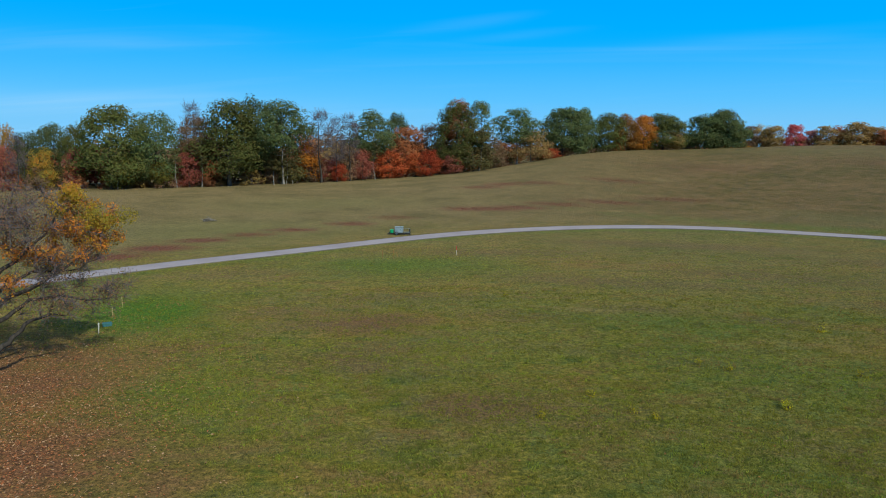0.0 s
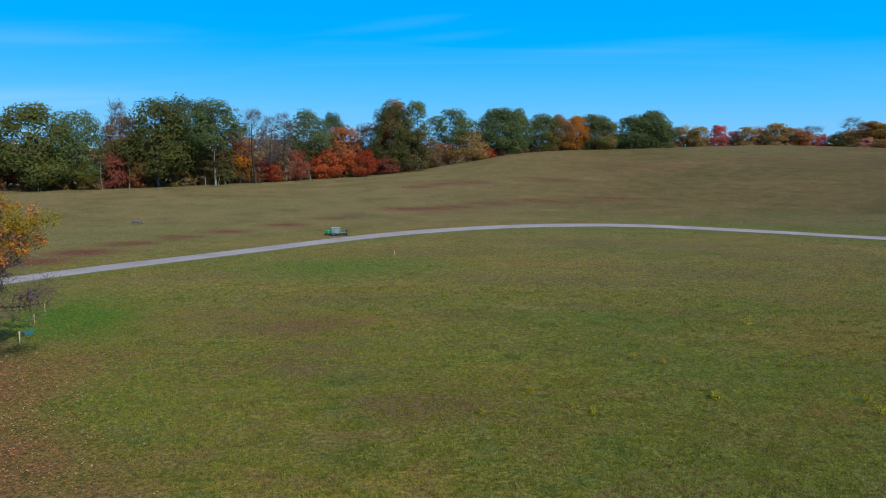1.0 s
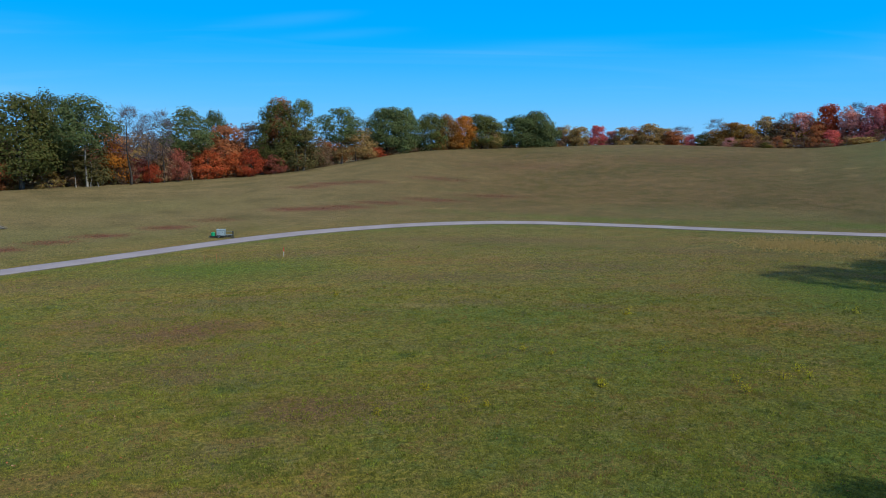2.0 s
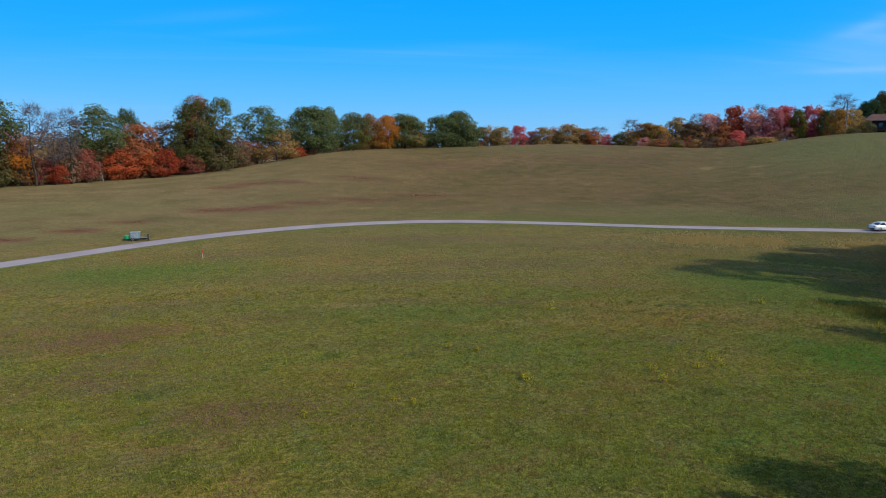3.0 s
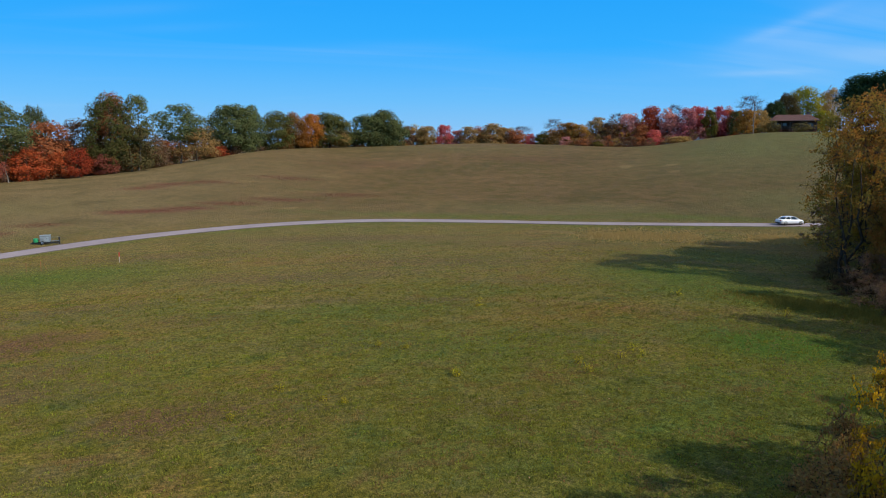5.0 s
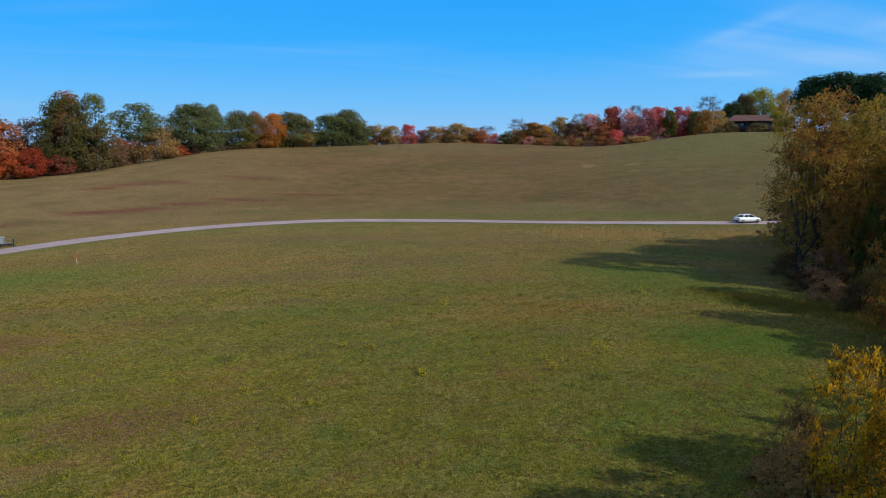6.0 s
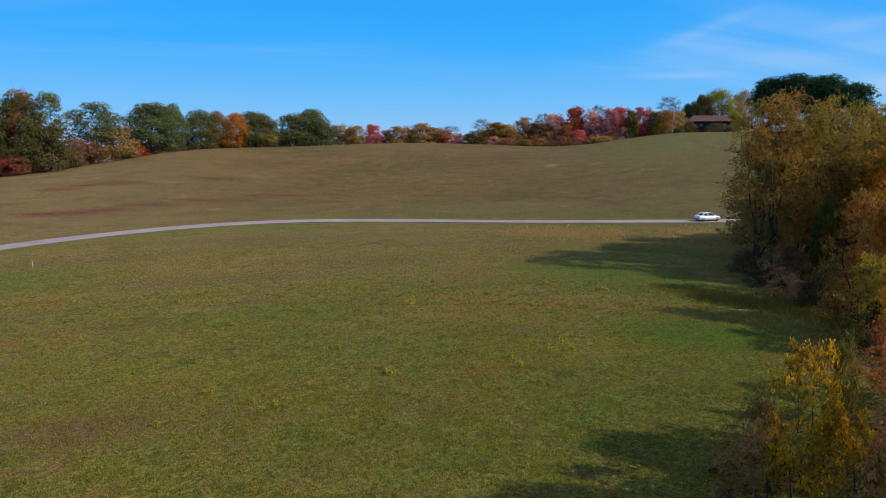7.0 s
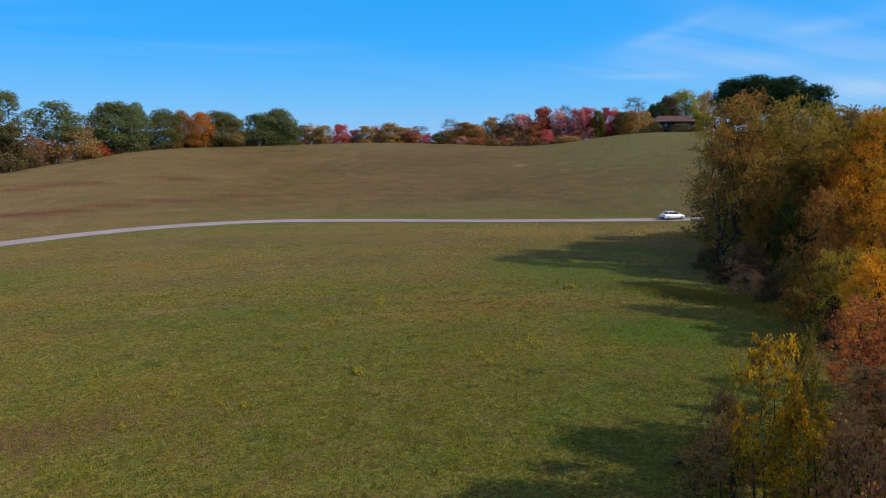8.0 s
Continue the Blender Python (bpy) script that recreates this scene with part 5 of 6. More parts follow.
            pts = [Vector(p + (c - p) * (i / 4) + sag * math.sin(math.pi * i / 4)) for i in range(5)]
            r0 = float(max(0.016, min(rad * 0.6, 0.012 * gap + 0.015)))
            tubes.add(pts, [r0 * (1 - 0.18 * i) for i in range(5)])
            nodes += [(np.array(q), r0 * 0.6) for q in pts[2:]]
    part("trunk", tubes.mesh("trunk", BARK_DARK), None, ob)
    for key, name, n, size, reach, mat, label in (("yellow", "yellow_foliage", 120, 0.14, 0.5, LEAVES["fieldyellow"], "yellow and green leaves"), ("orange", "orange_foliage", 78, 0.15, 0.48, LEAVES["fieldorange"], "orange leaves"), ("twig", "sparse_foliage", 34, 0.12, 0.7, LEAVES["fieldrust"], "few dry red-brown leaves")):
        c = np.repeat(np.array(groups[key]), n, 0)
        d = unit(rng.normal(0, 1, c.shape))
        q = c + d * reach * rng.uniform(0.2, 1.1, (len(c), 1)) ** 0.6
        part(name, quads_mesh(name, leaf_quads(rng, q, d, size, 0.7), mat), None, ob, label)
    c = np.repeat(np.array(groups["twig"] + groups["orange"]), 26, 0)
    d = unit(rng.normal(0, 1, c.shape) + (0.2, 0, 0.1))
    end = c + d * rng.uniform(0.4, 1.2, (len(c), 1))
    side = unit(np.cross(d, rng.normal(0, 1, c.shape))) * 0.01
    part("twig_tangle", quads_mesh("twig_tangle", np.stack((c - side, c + side, end + side * 0.4, end - side * 0.4), 1), TWIGS), None, ob)


build_field_tree()

# undergrowth and second row, which close the far wood below the crowns
wood_rng = random.Random(11)
FILL = (("brown", "shaded brown tree inside the far wood"), ("darkolive", "dark olive tree inside the far wood"), ("dullred", "dull maroon tree inside the far wood"), ("olive", "olive tree inside the far wood"), ("rust", "rusty tree inside the far wood"), ("tan", "faded yellow tree inside the far wood"))
bearing = -40.0
while bearing < 19.5:
    edge = float(np.interp(bearing, BEARING, HILL_END))
    scale = float(np.interp(bearing, (-5, 8, 19), (1, 0.7, 0.55)))
    for depth, low, high, kind, wide in ((22, 8.0, 10.5, "low", 9.0), (5, 3.4, 5.6, "scrub", 5.4), (9, 4.2, 6.4, "scrub", 5.0)):
        colour, label = FILL[wood_rng.randrange(len(FILL))]
        if kind == "scrub":
            colour, label = (("brush", "purple-brown scrub at the wood edge"), ("brown", "brown scrub at the wood edge"), ("greybrown", "grey-brown scrub at the wood edge"), ("darkolive", "olive scrub at the wood edge"), ("rust", "rusty scrub at the wood edge"))[wood_rng.randrange(5)]
        tree("shrub" if kind == "scrub" else "woodland_tree", kind, bearing + wood_rng.uniform(-0.8, 0.8), edge + depth + wood_rng.uniform(-1.5, 2.5), wood_rng.uniform(low, high) * scale, wide * wood_rng.uniform(0.85, 1.15) * (0.6 + 0.4 * scale), colour, label)
    bearing += 1.9
for k in range(24):
    colour, label = (FILL + (("amber", "amber tree inside the far wood"), ("rose", "dull pink tree inside the far wood")))[(7, 4, 5, 6, 5)[wood_rng.randrange(5)]]
    b = 20 + k * 1.26
    edge = float(np.interp(b, BEARING, HILL_END))
    base = float(np.interp(b, (20, 34, 37, 40, 45, 48, 52), (7.5, 7, 8.0, 10.5, 10.5, 8.5, 9)))
    tree("woodland_tree", "low", b, edge + (72 if b < 35 else 24) + wood_rng.uniform(0, 8), base * wood_rng.uniform(0.8, 1.05), wood_rng.uniform(8, 10.5), colour, label.replace("inside the far wood", "beyond the crest of the hill"))


row_rng = random.Random(23)
for k in range(24):
    b = 35.2 + k * 0.62
    edge = float(np.interp(b, BEARING, HILL_END))
    colour, label = (("brush", "purple-brown scrub under the crest trees"), ("rust", "rusty scrub under the crest trees"), ("tan", "tawny scrub under the crest trees"), ("rose", "dull pink scrub under the crest trees"), ("brown", "brown scrub under the crest trees"))[row_rng.randrange(5)]
    tree("shrub", "scrub", b, edge + 9 + row_rng.uniform(0, 6), row_rng.uniform(2.6, 4.6), row_rng.uniform(4.2, 5.6), colour, label)

# ---- grass ----
def blades(rng, xy, height, width, per, lean=0.5):
    """Upright blades of grass in tufts round the points xy."""
    n = len(xy) * per
    p = np.repeat(xy, per, 0) + rng.normal(0, 0.05 + 0.25 * height, (n, 2))
    foot = np.column_stack((p, ground_z(p[:, 0], p[:, 1]) - 0.01))
    h = height * rng.uniform(0.5, 1.3, (n, 1))
    d = np.column_stack((rng.normal(0, lean, (n, 2)), np.ones(n)))
    a = rng.uniform(0, math.pi, n)
    side = np.column_stack((np.cos(a), np.sin(a), np.zeros(n))) * width * rng.uniform(0.6, 1.3, (n, 1))
    tip = foot + unit(d) * h
    return np.stack((foot - side, foot + side, tip + side * 0.3, tip - side * 0.3), 1)


def tufts(rng, xy, height, width, per, radius):
    """Domed tufts: blades that lean outward from the middle of each tuft."""
    n = len(xy) * per
    size = np.repeat(rng.uniform(0.6, 1.4, (len(xy), 1)), per, 0)
    off = rng.normal(0, radius, (n, 2)) * size
    p = np.repeat(xy, per, 0) + off
    foot = np.column_stack((p, ground_z(p[:, 0], p[:, 1]) - 0.01))
    h = height * size * rng.uniform(0.6, 1.2, (n, 1)) * np.exp(-(np.hypot(off[:, 0], off[:, 1]) / (2.2 * radius))[:, None] ** 2)
    d = np.column_stack((off / radius * 0.55 + rng.normal(0, 0.35, (n, 2)), np.ones(n)))
    side = unit(np.cross(d, rng.normal(0, 1, (n, 3)) + (0, 0, 0.01))) * width * rng.uniform(0.6, 1.3, (n, 1))
    tip = foot + unit(d) * h
    return np.stack((foot - side, foot + side, tip + side * 0.4, tip - side * 0.4), 1)


def scatter(rng, n, near, far, left=-36.0, right=70.0, clump=0.0):
    """Points spread evenly over a sector of the field, thinned into clumps."""
    out = np.zeros((0, 2))
    while len(out) < n:
        r = np.sqrt(rng.uniform(near ** 2, far ** 2, 4 * n))
        a = np.radians(rng.uniform(left, right, 4 * n))
        p = np.column_stack((r * np.sin(a), r * np.cos(a)))
        if clump:
            w = np.sin(p[:, 0] * 2.1 + 1.7 * np.sin(p[:, 1] * 0.9)) * np.sin(p[:, 1] * 2.4 + 1.3 * np.sin(p[:, 0] * 1.1)) + 0.6 * np.sin(p[:, 0] * 0.37 + 2) * np.sin(p[:, 1] * 0.31)
            p = p[w + rng.normal(0, 0.5, len(p)) > clump]
        # little grass grows through the fallen leaves
        leafy = sum(k * np.exp(-(((p[:, 0] - d * math.sin(radians(b))) / wide) ** 2 + ((p[:, 1] - d * math.cos(radians(b))) / deep) ** 2)) for b, d, wide, deep, k in GROUND_SPOTS["litter"][:6])
        p = p[leafy < rng.uniform(0.1, 0.9, len(p))]
        out = np.concatenate((out, p))
    return out[:n]


def stuff(name, quads, mat, label, category):
    return tagged(new(name, quads_mesh(name, quads, mat)), label, category, kind="stuff")


rng = np.random.default_rng(3)
stuff("grass", np.concatenate((
    tufts(rng, scatter(rng, 10500, 17, 40), 0.11, 0.026, 10, 0.125),
    tufts(rng, scatter(rng, 7500, 40, 66), 0.13, 0.036, 6, 0.16),
    blades(rng, scatter(rng, 12000, 62, 92, clump=-0.4), 0.11, 0.04, 2, 0.9),
    blades(rng, scatter(rng, 4000, 17, 56, clump=0.55), 0.13, 0.022, 5, 0.9))), GRASS, "short mown grass in green and straw-coloured tufts", "grass")


stuff("bright_grass", np.concatenate((
    tufts(rng, scatter(rng, 3000, 17, 48, clump=0.4), 0.12, 0.024, 9, 0.1),
    blades(rng, scatter(rng, 2600, 48, 90, clump=0.55), 0.1, 0.03, 4, 1.0))), BRIGHT_GRASS, "bright yellow-green grass tufts scattered in the field", "grass")
shift = scatter(rng, 14000, 17, 60, clump=0.75)
stuff("faded_grass", blades(rng, shift * (1.0, 0.97), 0.1, 0.022, 3, 1.3), BROWN_GRASS, "faded brown grass in flattened patches", "grass")


def patch_of_grass(name, spots, height, width, per, density, mat, label):
    """Tall grass over ellipses given by bearing, distance, half length across and half depth."""
    rng = np.random.default_rng(len(label))
    pts = []
    for b, d, wide, deep in spots:
        n = int(density * wide * deep)
        q = rng.normal(0, 0.5, (n, 2)) * (wide, deep)
        c, s = math.cos(radians(b)), math.sin(radians(b))
        pts.append(np.column_stack((d * s + q[:, 0] * c + q[:, 1] * s, d * c - q[:, 0] * s + q[:, 1] * c)))
    return stuff(name, blades(rng, np.concatenate(pts), height, width, per, 0.35), mat, label, "grass")


patch_of_grass("straw_grass", ((38.8, 101, 3.5, 6), (40.6, 103, 2.6, 6), (42.6, 101.5, 3.2, 7), (45.0, 103, 2.6, 6), (50.8, 106.5, 3, 6), (52.6, 109, 3, 6), (54.6, 111, 3, 5)), 0.2, 0.05, 4, 34, STRAW, "straw-yellow grass in drifts below the lane")
patch_of_grass("meadow_grass", ((51.5, 63.5, 4, 2.4), (54, 62.2, 4, 2.6), (56.5, 61.5, 4, 2.6), (59, 60, 3.5, 2.6), (61.5, 57.5, 3, 2.6)), 0.26, 0.028, 5, 34, OLIVE_GRASS, "unmown olive grass along the thicket")
patch_of_grass("red_grass", tuple((b, d, w, h) for b, d, w, h, k in GROUND_SPOTS["rust"][:17]), 0.17, 0.03, 2, 13, RED_GRASS, "reddish autumn grass in thin drifts")

# fallen leaves
p = np.concatenate((rng.normal(0, 1, (15000, 2)) * (4.2, 8) + (-20, 26), rng.normal(0, 1, (7000, 2)) * (6, 6) + (-25, 38), scatter(rng, 900, 18, 60), scatter(rng, 1500, 24, 60, 58, 70)))
c = np.column_stack((p, ground_z(p[:, 0], p[:, 1]) + 0.05))
stuff("fallen_leaves", leaf_quads(rng, c, np.tile((0, 0, 1.6), (len(c), 1)), 0.1), LITTER, "fallen red-brown leaves strewn on the grass", "leaves")


def weed(b, d, height, label):
    """A flowering weed: stems, and a tuft of yellow leaves."""
    rng = np.random.default_rng(int(d * 10))
    ob = thing("yellow_weed", Matrix.Translation(at(b, d)), label, "weed", "yellow weeds in the field")
    stems = Tubes(4)
    tips = []
    for k in range(7):
        tip = Vector(rng.normal(0, 0.6, 3) * height) + Vector((0, 0, height * 0.8))
        stems.add([Vector((0, 0, -0.03)), tip * 0.5 + Vector((0, 0, 0.05)), tip], [0.012, 0.009, 0.004])
        tips.append(np.array(tip) * rng.uniform(0.6, 1, (14, 1)) + rng.normal(0, 0.09, (14, 3)))
    part("stems", stems.mesh("stems", BARK), None, ob)
    tips = np.concatenate(tips)
    tips[:, 2] = np.maximum(tips[:, 2], 0.04)
    part("leaves", quads_mesh("leaves", leaf_quads(rng, tips, unit(tips), 0.085), YELLOW_WEED), None, ob)


for b, d, height in ((28.6, 56.0, 0.4), (40.3, 42.7, 0.34), (37.7, 39.5, 0.34), (36.9, 41.2, 0.28), (41.2, 44.6, 0.28), (20.5, 44.5, 0.24), (31.5, 46.0, 0.3), (52.2, 57.5, 0.3), (44.5, 62.5, 0.28), (5.3, 62.0, 0.2), (26.8, 38.5, 0.22), (12.4, 37.0, 0.2), (28.9, 56.4, 0.3), (42.0, 43.4, 0.2), (27.0, 38.2, 0.2), (22.9, 44.0, 0.22), (8.4, 33.5, 0.2), (15.8, 35.0, 0.22), (17.4, 34.6, 0.18)):
    weed(b, d, height, "low weed with bright yellow leaves in the grass")


# ---- stakes and covers in the field ----
WHITE_WOOD = plain("white_painted_wood", (0.42, 0.39, 0.34), 0.7)
RAW_WOOD = plain("raw_yellow_wood", (0.42, 0.3, 0.14), 0.8)
ORANGE_PAINT = plain("orange_marker_paint", (0.38, 0.07, 0.035), 0.6)
ORANGE_WOOD = plain("orange_stake_wood", (0.3, 0.14, 0.05), 0.7)
TEAL = plain("teal_plastic", (0.03, 0.1, 0.1), 0.6)


def stake(name, b, d, height, width, mat, label, top=None, lean=0.0):
    ob = thing(name, Matrix.Translation(at(b, d)) @ pose(0, 0, 0, lean, lean * 0.6, -b), label, "stake", "marker stakes")
    pointed = box_bm(width, width * 0.45, height + 0.15, (0, 0, -0.15), 0.006)
    for v in pointed.verts:
        if v.co.z < -0.1:
            v.co.x *= 0.2
            v.co.y *= 0.2
    part("post", pointed, mat, ob)
    if top:
        part("painted_top", box_bm(width * 1.12, width * 0.6, height * 0.42, (0, 0, height * 0.6), 0.005), top, ob, "orange painted top")
    return ob


stake("survey_stake", 1.31, 86, 1.1, 0.13, WHITE_WOOD, "white survey stake with an orange painted top", ORANGE_PAINT)
stake("survey_stake", -4.69, 84, 0.95, 0.07, ORANGE_WOOD, "thin orange wooden stake in green grass", lean=3)
stake("survey_stake", -3.78, 83.8, 1.05, 0.08, ORANGE_WOOD, "thin orange wooden stake beside a leaning one")
stake("survey_stake", -3.4, 83.6, 0.85, 0.05, ORANGE_WOOD, "short orange stake leaning sideways", lean=-28)
stake("survey_stake", -26.16, 54.2, 0.8, 0.11, WHITE_WOOD, "pale wooden post in leaf-strewn grass", lean=4)
stake("survey_stake", -24.45, 62.6, 0.95, 0.07, RAW_WOOD, "thin raw wooden stake in green grass")
stake("survey_stake", -25.15, 59.6, 0.85, 0.07, RAW_WOOD, "thin grey wooden stake near the tree")
cover = thing("valve_cover", Matrix.Translation(at(-25.56, 56.5)) @ pose(0, 0, 0, 0, 0, 30), "low teal plastic valve cover in the grass", "cover")
part("body", box_bm(0.62, 0.42, 0.2, (0, 0, -0.02), 0.03), TEAL, cover)
part("lid", box_bm(0.68, 0.48, 0.07, (0, 0, 0.182), 0.025), TEAL, cover)

# dead brush pile on the slope
brush = thing("brush_pile", Matrix.Translation(at(-18.1, 119)), "small pile of dead brown branches on the slope", "brush pile")
rng = np.random.default_rng(8)
sticks = Tubes(5)
for k in range(22):
    a = rng.uniform(0, 6.3)
    c = Vector(rng.normal(0, 0.36, 3))
    c.z = abs(c.z) * 0.5 + 0.08
    d = Vector((math.cos(a), math.sin(a), rng.uniform(-0.1, 0.35)))
    sticks.add([c - d * 0.7, c + Vector(rng.normal(0, 0.06, 3)), c + d * rng.uniform(0.4, 0.9)], [0.05, 0.04, 0.015])
part("branches", sticks.mesh("branches", BARK_PALE), None, brush)
log = cyl_bm(0.2, 0.17, 1.6, pose(0.1, 0, 0.17, 0, 90, 20), 12, 0.02)
part("log", log, BARK, brush)

# ---- equipment trailer beside the lane ----
GALVANISED = plain("galvanised_panel", (0.19, 0.22, 0.24), 0.7, 0.0, 0.2)
PALE_PANEL = plain("pale_panel", (0.26, 0.3, 0.32), 0.5)
GREEN_PAINT = plain("green_machine_paint", (0.03, 0.26, 0.1), 0.4)
BLACK_STEEL = plain("black_steel", (0.02, 0.02, 0.022), 0.5)
RUBBER = plain("tyre_rubber", (0.02, 0.02, 0.02), 0.85)
RIM = plain("wheel_rim", (0.45, 0.46, 0.48), 0.35, 0.8)


def wheel(parent, x, y, z, radius, width, name="wheel"):
    """A wheel whose axle runs along y."""
    hub = part(name, cyl_bm(radius * 0.3, radius * 0.3, width * 1.04, pose(x, y, z, 90), 14, 0.01), BLACK_STEEL, parent)
    bm = bmesh.new()
    rings = ((0.62, 0.5), (0.9, 0.5), (1.0, 0.32), (1.0, -0.32), (0.9, -0.5), (0.62, -0.5))
    n = 22
    loops = [[bm.verts.new((x + radius * q * math.cos(2 * math.pi * i / n), y + w * width, z + radius * q * math.sin(2 * math.pi * i / n))) for i in range(n)] for q, w in rings]
    for a, b in zip(loops, loops[1:] + loops[:1]):
        for i in range(n):
            bm.faces.new((a[i], a[(i + 1) % n], b[(i + 1) % n], b[i]))
    part("tyre", bm, RUBBER, hub)
    rim_parts = [cyl_bm(radius * 0.62, radius * 0.62, width * 0.5, pose(x, y, z, 90), 20, 0.012)]
    for k in range(5):
        a = k * 72
        rim_parts.append(box_bm(radius * 0.16, width * 0.92, radius * 0.6, (x, y, z), 0.008, 0, 0))
        bmesh.ops.rotate(rim_parts[-1], cent=(x, y, z), matrix=Matrix.Rotation(radians(a), 3, "Y"), verts=rim_parts[-1].verts)
    part("rim", join_bm(*rim_parts), RIM, hub)
    return hub


trailer = thing("equipment_trailer", Matrix.Translation(at(-3.31, 104.7)) @ pose(0, 0, 0, 0, 0, -8) @ Matrix.Scale(0.88, 4), "small trailer with grey cabinet and green tank beside the lane", "trailer")
part("chassis", join_bm(box_bm(3.6, 0.1, 0.1, (-0.1, -0.42, 0.22), 0.01), box_bm(3.6, 0.1, 0.1, (-0.1, 0.42, 0.22), 0.01), box_bm(0.1, 0.9, 0.1, (-1.5, 0, 0.3), 0.01), box_bm(0.1, 0.9, 0.1, (0.9, 0, 0.3), 0.01)), BLACK_STEEL, trailer)
cabinet = part("cabinet", box_bm(1.3, 1.0, 0.92, (-0.05, 0, 0.38), 0.03), GALVANISED, trailer, "grey sheet-metal cabinet")
part("side_panel", box_bm(1.05, 0.03, 0.62, (-0.05, -0.512, 0.53), 0.008), PALE_PANEL, cabinet)
for k in range(5):
    part("louvre", box_bm(0.34, 0.03, 0.045, (-0.34, -0.535, 0.62 + 0.085 * k), 0.006), GALVANISED, cabinet)
part("handle", box_bm(0.04, 0.05, 0.16, (0.26, -0.545, 0.84), 0.01), BLACK_STEEL, cabinet)
part("roof", box_bm(1.38, 1.08, 0.06, (-0.05, 0, 1.303), 0.02), PALE_PANEL, cabinet)
tank = part("tank", join_bm(cyl_bm(0.36, 0.36, 0.56, pose(-1.3, 0, 0.6), 20, 0.06), cyl_bm(0.12, 0.1, 0.1, pose(-1.3, 0, 0.92), 14, 0.02)), GREEN_PAINT, trailer, "green steel tank")
part("pipe", cyl_bm(0.04, 0.04, 0.6, pose(-0.95, -0.2, 0.62, 0, 90, 0), 10), BLACK_STEEL, tank)
part("drawbar", join_bm(box_bm(1.2, 0.07, 0.07, (1.25, -0.18, 0.44), 0.01, -14), box_bm(1.2, 0.07, 0.07, (1.25, 0.18, 0.44), 0.01, 14), box_bm(1.3, 0.05, 0.05, (1.2, 0, 1.0), 0.01)), GALVANISED, trailer)
part("jack_stand", join_bm(box_bm(0.16, 0.16, 1.0, (1.78, 0, 0.02), 0.02), box_bm(0.34, 0.34, 0.04, (1.78, 0, 0), 0.01), box_bm(0.2, 0.3, 0.3, (1.78, 0, 0.72), 0.03)), BLACK_STEEL, trailer, "black jack stand")
for y in (-0.62, 0.62):
    wheel(trailer, -0.35, y, 0.27, 0.27, 0.16)

# ---- car parked on the lane ----
CAR_PAINT = plain("white_car_paint", (0.72, 0.73, 0.76), 0.25, 0.1, 0.6, 2, 0.04)
GLASS_DARK = plain("tinted_glass", (0.02, 0.025, 0.03), 0.06, 0.0, 0.8, 2, 0.1)
RED_LAMP = plain("red_lamp_plastic", (0.35, 0.015, 0.015), 0.2)
CLEAR_LAMP = plain("clear_lamp", (0.7, 0.72, 0.75), 0.12, 0.3)
CHROME = plain("chrome", (0.7, 0.7, 0.72), 0.12, 1.0)
PLATE = plain("number_plate", (0.6, 0.6, 0.55), 0.5)


def loft(stations, ring):
    """A hull through cross sections (x, half width, bottom, top); ring gives its outline as shares of width and height."""
    bm = bmesh.new()
    loops = [[bm.verts.new((x, w * u, lo + (hi - lo) * v)) for u, v in ring] for x, w, lo, hi in stations]
    n = len(ring)
    for a, b in zip(loops, loops[1:]):
        for i in range(n):
            bm.faces.new((a[i], a[(i + 1) % n], b[(i + 1) % n], b[i]))
    bm.faces.new(loops[0][::-1])
    bm.faces.new(loops[-1])
    bmesh.ops.recalc_face_normals(bm, faces=bm.faces)
    return bm


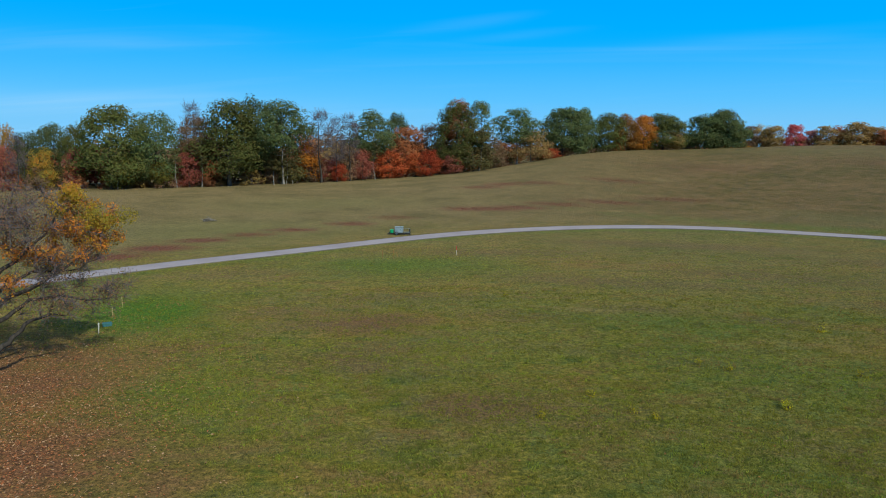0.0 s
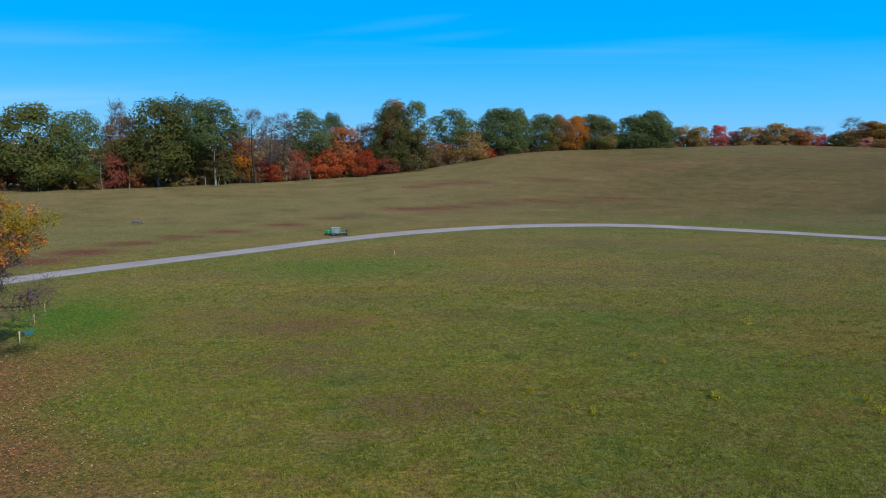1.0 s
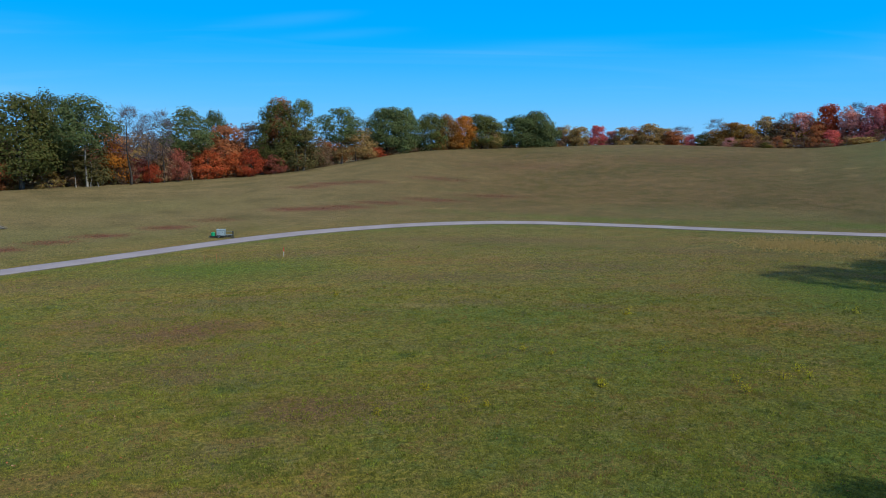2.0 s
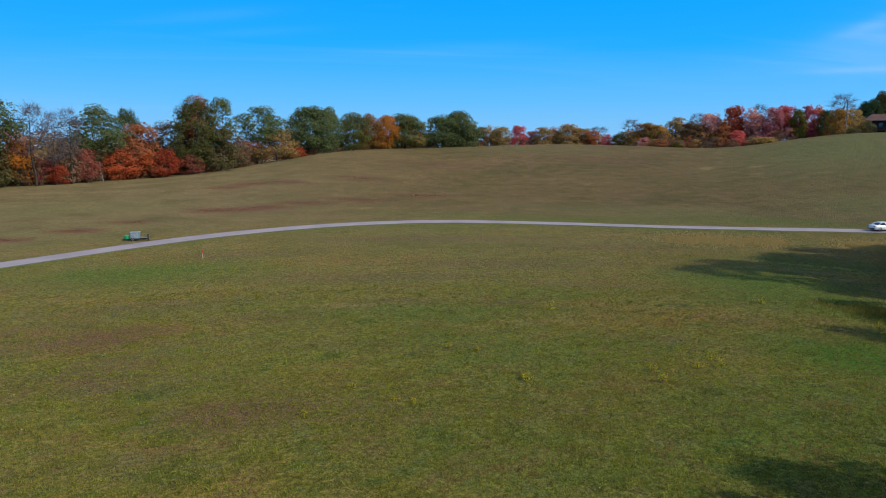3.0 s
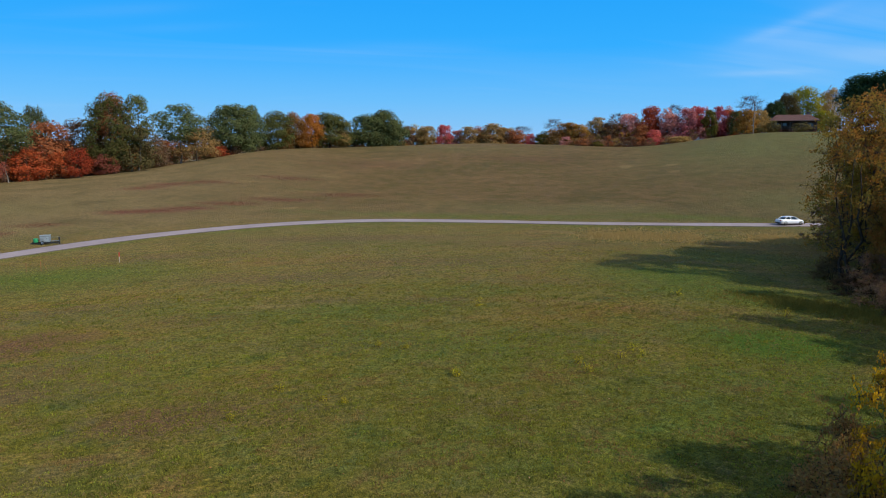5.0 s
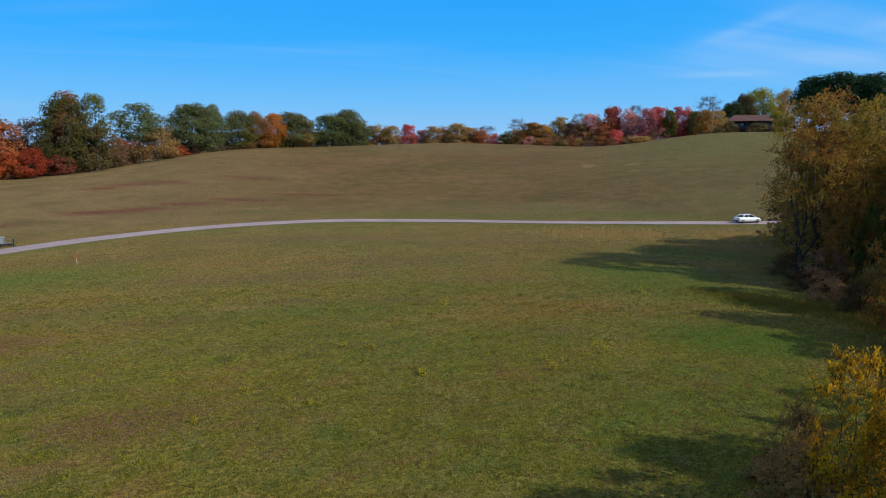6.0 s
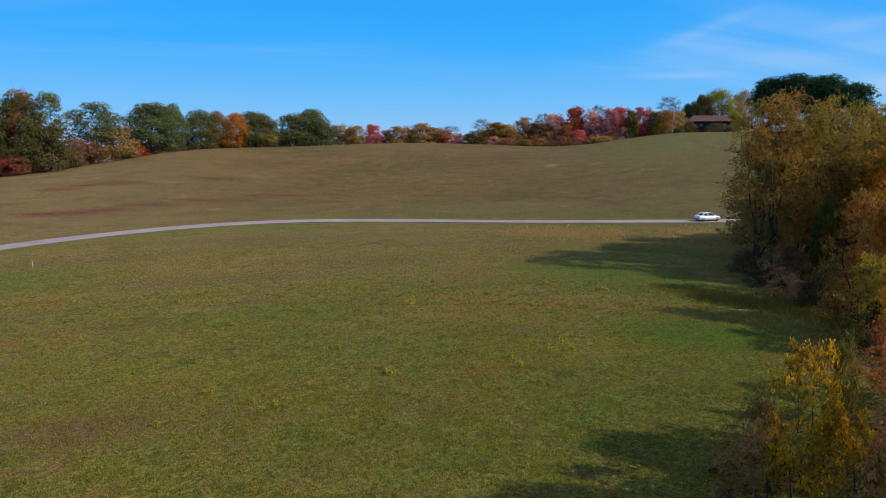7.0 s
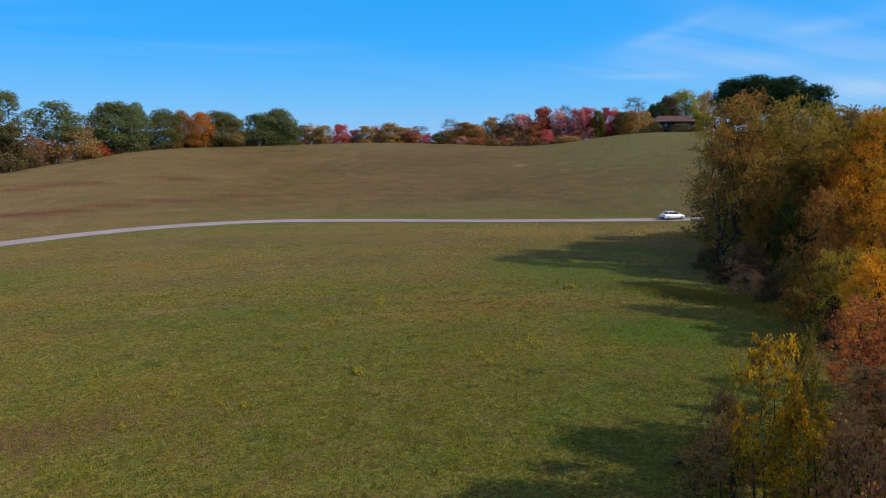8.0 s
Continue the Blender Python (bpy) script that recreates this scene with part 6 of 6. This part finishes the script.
def build_car(m):
    car = thing("car", m, "white four-door sedan standing on the lane", "car")
    hull = ((-0.86, 0), (-0.98, 0.12), (-1.0, 0.5), (-0.96, 0.86), (-0.82, 1.0), (0, 1.03), (0.82, 1.0), (0.96, 0.86), (1.0, 0.5), (0.98, 0.12), (0.86, 0))
    body = loft(((-2.34, 0.72, 0.4, 0.82), (-2.28, 0.83, 0.28, 0.92), (-2.0, 0.89, 0.22, 0.97), (-1.4, 0.91, 0.2, 0.98), (-0.5, 0.91, 0.19, 0.95), (0.6, 0.91, 0.19, 0.94), (1.3, 0.9, 0.2, 0.9), (1.9, 0.88, 0.21, 0.8), (2.25, 0.8, 0.24, 0.7), (2.36, 0.66, 0.34, 0.6)), hull)
    body_ob = part("body", body, CAR_PAINT, car)
    body_ob.data.shade_smooth()
    house_ring = ((-1, 0), (-0.94, 0.4), (-0.84, 0.9), (-0.7, 1.0), (0.7, 1.0), (0.84, 0.9), (0.94, 0.4), (1, 0))
    glass = loft(((-1.75, 0.74, 0.9, 0.97), (-1.05, 0.8, 0.9, 1.36), (-0.4, 0.8, 0.9, 1.42), (0.3, 0.8, 0.9, 1.4), (1.2, 0.78, 0.86, 0.93)), house_ring)
    part("windows", glass, GLASS_DARK, car, "dark tinted glass").data.shade_smooth()
    roof = loft(((-1.2, 0.54, 1.29, 1.36), (-0.9, 0.62, 1.36, 1.42), (-0.3, 0.63, 1.4, 1.455), (0.25, 0.6, 1.37, 1.43), (0.42, 0.56, 1.3, 1.36)), ((-1, 0), (-1, 0.5), (-0.8, 1), (0.8, 1), (1, 0.5), (1, 0)))
    part("roof", roof, CAR_PAINT, car).data.shade_smooth()
    for s in (-1, 1):
        for x0, z0, x1, z1 in ((1.18, 0.92, 0.36, 1.38), (-0.42, 0.94, -0.46, 1.4), (-1.66, 0.97, -1.08, 1.37)):
            pillar = Tubes(5)
            pillar.add([Vector((x0, s * 0.8, z0)), Vector(((x0 + x1) / 2, s * 0.755, (z0 + z1) / 2)), Vector((x1, s * 0.62, z1))], [0.045, 0.045, 0.04])
            part("pillar", pillar.mesh("pillar", CAR_PAINT), None, car)
        mirror = box_bm(0.2, 0.2, 0.14, (0.86, s * 0.98, 0.94), 0.04)
        part("mirror", mirror, CAR_PAINT, car)
        for x in (-0.75, 0.35):
            part("door_handle", box_bm(0.2, 0.03, 0.03, (x, s * 0.905, 0.8), 0.008), CHROME, car)
        part("headlight", box_bm(0.34, 0.34, 0.14, (2.12, s * 0.6, 0.58), 0.05, -s * 24), CLEAR_LAMP, car)
        part("taillight", box_bm(0.16, 0.44, 0.16, (-2.26, s * 0.58, 0.72), 0.04, s * 12), RED_LAMP, car)
        part("sill", box_bm(2.2, 0.06, 0.08, (0, s * 0.88, 0.17), 0.02), BLACK_STEEL, car)
        for x in (-1.42, 1.45):
            wheel(car, x, s * 0.8, 0.33, 0.33, 0.22)
    part("bumper", box_bm(0.14, 1.5, 0.16, (-2.3, 0, 0.32), 0.05), BLACK_STEEL, car)
    part("grille", box_bm(0.08, 0.8, 0.16, (2.31, 0, 0.42), 0.03), BLACK_STEEL, car)
    part("number_plate", box_bm(0.02, 0.34, 0.12, (-2.345, 0, 0.58), 0.004), PLATE, car)
    return car


spot, ahead = at(52.05, 125.2, 0.09), at(53.4, 126.7, 0.09)
run = ahead - spot
build_car(Matrix.Translation(spot) @ pose(0, 0, 0, 0, 0, math.degrees(math.atan2(run.y, run.x)) + 12) @ Matrix.Scale(0.93, 4))

# ---- house on the hill ----
SIDING = plain("dark_brown_siding", (0.05, 0.032, 0.024), 0.8, grain=3)
BRICK = plain("dull_brick", (0.14, 0.07, 0.05), 0.9, grain=6)
ROOFING = plain("red_brown_shingles", (0.11, 0.052, 0.045), 0.9, grain=2.5)
TRIM_PAINT = plain("faded_trim_paint", (0.12, 0.095, 0.08), 0.7)
PANE = plain("window_pane", (0.03, 0.035, 0.045), 0.05, 0.0, 0.8, 2, 0.1)


def build_house(m):
    house = thing("house", m, "low brown house with a reddish roof and porch", "house")
    w, d, base, wall_h = 15.0, 9.0, 1.4, 2.7
    part("foundation", box_bm(w, d - 2.2, base + 0.6, (0, 1.1, -0.6), 0.03), BRICK, house, "dull brick foundation")
    part("wall", box_bm(w - 0.1, d - 2.3, wall_h, (0, 1.1, base + 0.004), 0.02), SIDING, house)
    for k in range(8):
        part("siding_board", box_bm(w - 0.04, 0.05, 0.05, (0, -2.27, base + 0.3 + 0.32 * k), 0.008), SIDING, house)
    porch = part("porch_floor", box_bm(w, 2.2, 0.2, (0, -3.4, base - 0.2), 0.02), SIDING, house)
    for k in range(6):
        x = -w / 2 + 0.3 + k * (w - 0.6) / 5
        part("porch_post", box_bm(0.18, 0.18, wall_h, (x, -4.3, base), 0.015), TRIM_PAINT, porch)
        part("pier", box_bm(0.4, 0.4, base + 0.5, (x, -4.25, -0.7), 0.02), BRICK, porch)
    part("railing", join_bm(*[box_bm(w - 0.4, 0.07, 0.07, (0, -4.3, base + z), 0.01) for z in (0.35, 0.9)], *[box_bm(0.05, 0.05, 0.6, (-7.2 + 0.4 * k, -4.3, base + 0.35), 0.005) for k in range(37)]), TRIM_PAINT, porch)
    top = base + wall_h
    bm = bmesh.new()
    x1, y0, y1, rise, inset, th = w / 2 + 0.6, -4.9, d / 2 + 1.1, 2.2, 2.6, 0.22
    low = [bm.verts.new(p) for p in ((-x1, y0, top), (x1, y0, top), (x1, y1, top), (-x1, y1, top))]
    eave = [bm.verts.new((v.co.x, v.co.y, top + th)) for v in low]
    ridge = [bm.verts.new((s * (x1 - inset), (y0 + y1) / 2, top + th + rise)) for s in (-1, 1)]
    for i in range(4):
        bm.faces.new((low[i], low[(i + 1) % 4], eave[(i + 1) % 4], eave[i]))
    bm.faces.new(low[::-1])
    bm.faces.new((eave[0], eave[1], ridge[1], ridge[0]))
    bm.faces.new((eave[2], eave[3], ridge[0], ridge[1]))
    bm.faces.new((eave[1], eave[2], ridge[1]))
    bm.faces.new((eave[3], eave[0], ridge[0]))
    roof = part("roof", bm, ROOFING, house, "reddish brown shingle roof")
    slope = math.atan2(rise, (y1 - y0) / 2)
    for k in range(9):
        u = (k + 0.5) / 9.5
        half = x1 - inset * u
        part("shingle_course", box_bm(2 * half - 0.05, 0.5, 0.03, (0, y0 + u * (y1 - y0) / 2, top + th + u * rise), 0.006, 0, math.degrees(slope)), ROOFING, roof)
    part("gutter", box_bm(2 * x1, 0.12, 0.12, (0, y0 - 0.065, top + 0.08), 0.02), TRIM_PAINT, roof)
    chimney = part("chimney", box_bm(1.0, 0.9, 2.0, (5.0, 0.9, top + 1.2), 0.02), TRIM_PAINT, house, "pale chimney stack")
    part("cap", box_bm(1.2, 1.1, 0.14, (5.0, 0.9, top + 3.2), 0.03), BRICK, chimney)
    for x, width in ((-5.6, 1.6), (-2.9, 1.2), (2.6, 1.8), (5.6, 1.4)):
        win = part("window", box_bm(width + 0.2, 0.06, 1.3, (x, -2.33, base + 0.85), 0.01), TRIM_PAINT, house)
        part("sill", box_bm(width + 0.3, 0.14, 0.06, (x, -2.39, base + 0.78), 0.01), TRIM_PAINT, win)
        for s in (-1, 1):
            part("pane", box_bm(width / 2 - 0.05, 0.02, 1.12, (x + s * width / 4, -2.372, base + 0.94), 0.004), PANE, win)
    door = part("door", box_bm(1.0, 0.06, 2.1, (0, -2.33, base + 0.02), 0.01), BRICK, house, "dull red front door")
    part("door_handle", box_bm(0.06, 0.06, 0.14, (0.38, -2.385, base + 1.0), 0.01), CHROME, door)
    for k in range(5):
        part("step", box_bm(1.8, 0.32, base * (k + 1) / 6 + 0.5, (0, -6.0 + 0.3 * k, -0.5), 0.015), BRICK, house)
    return house


build_house(Matrix.Translation(at(51.85, 292, -0.1)) @ pose(0, 0, 0, 0, 0, -44))

# ---- utility pole by the house ----
POLE_WOOD = plain("weathered_pole_wood", (0.17, 0.14, 0.12), 0.9)
pole = thing("utility_pole", Matrix.Translation(at(49.28, 262, -0.2)) @ pose(0, 0, 0, 0, 0, -49), "weathered wooden utility pole near the house", "pole")
part("post", cyl_bm(0.17, 0.12, 11.2, pose(0, 0, 5.6), 12, 0.01), POLE_WOOD, pole)
arm = part("crossarm", box_bm(1.9, 0.12, 0.14, (0, -0.16, 10.3), 0.015), POLE_WOOD, pole)
for x in (-0.8, -0.3, 0.3, 0.8):
    part("insulator", cyl_bm(0.05, 0.035, 0.16, pose(x, -0.16, 10.52), 10, 0.01), TRIM_PAINT, arm)
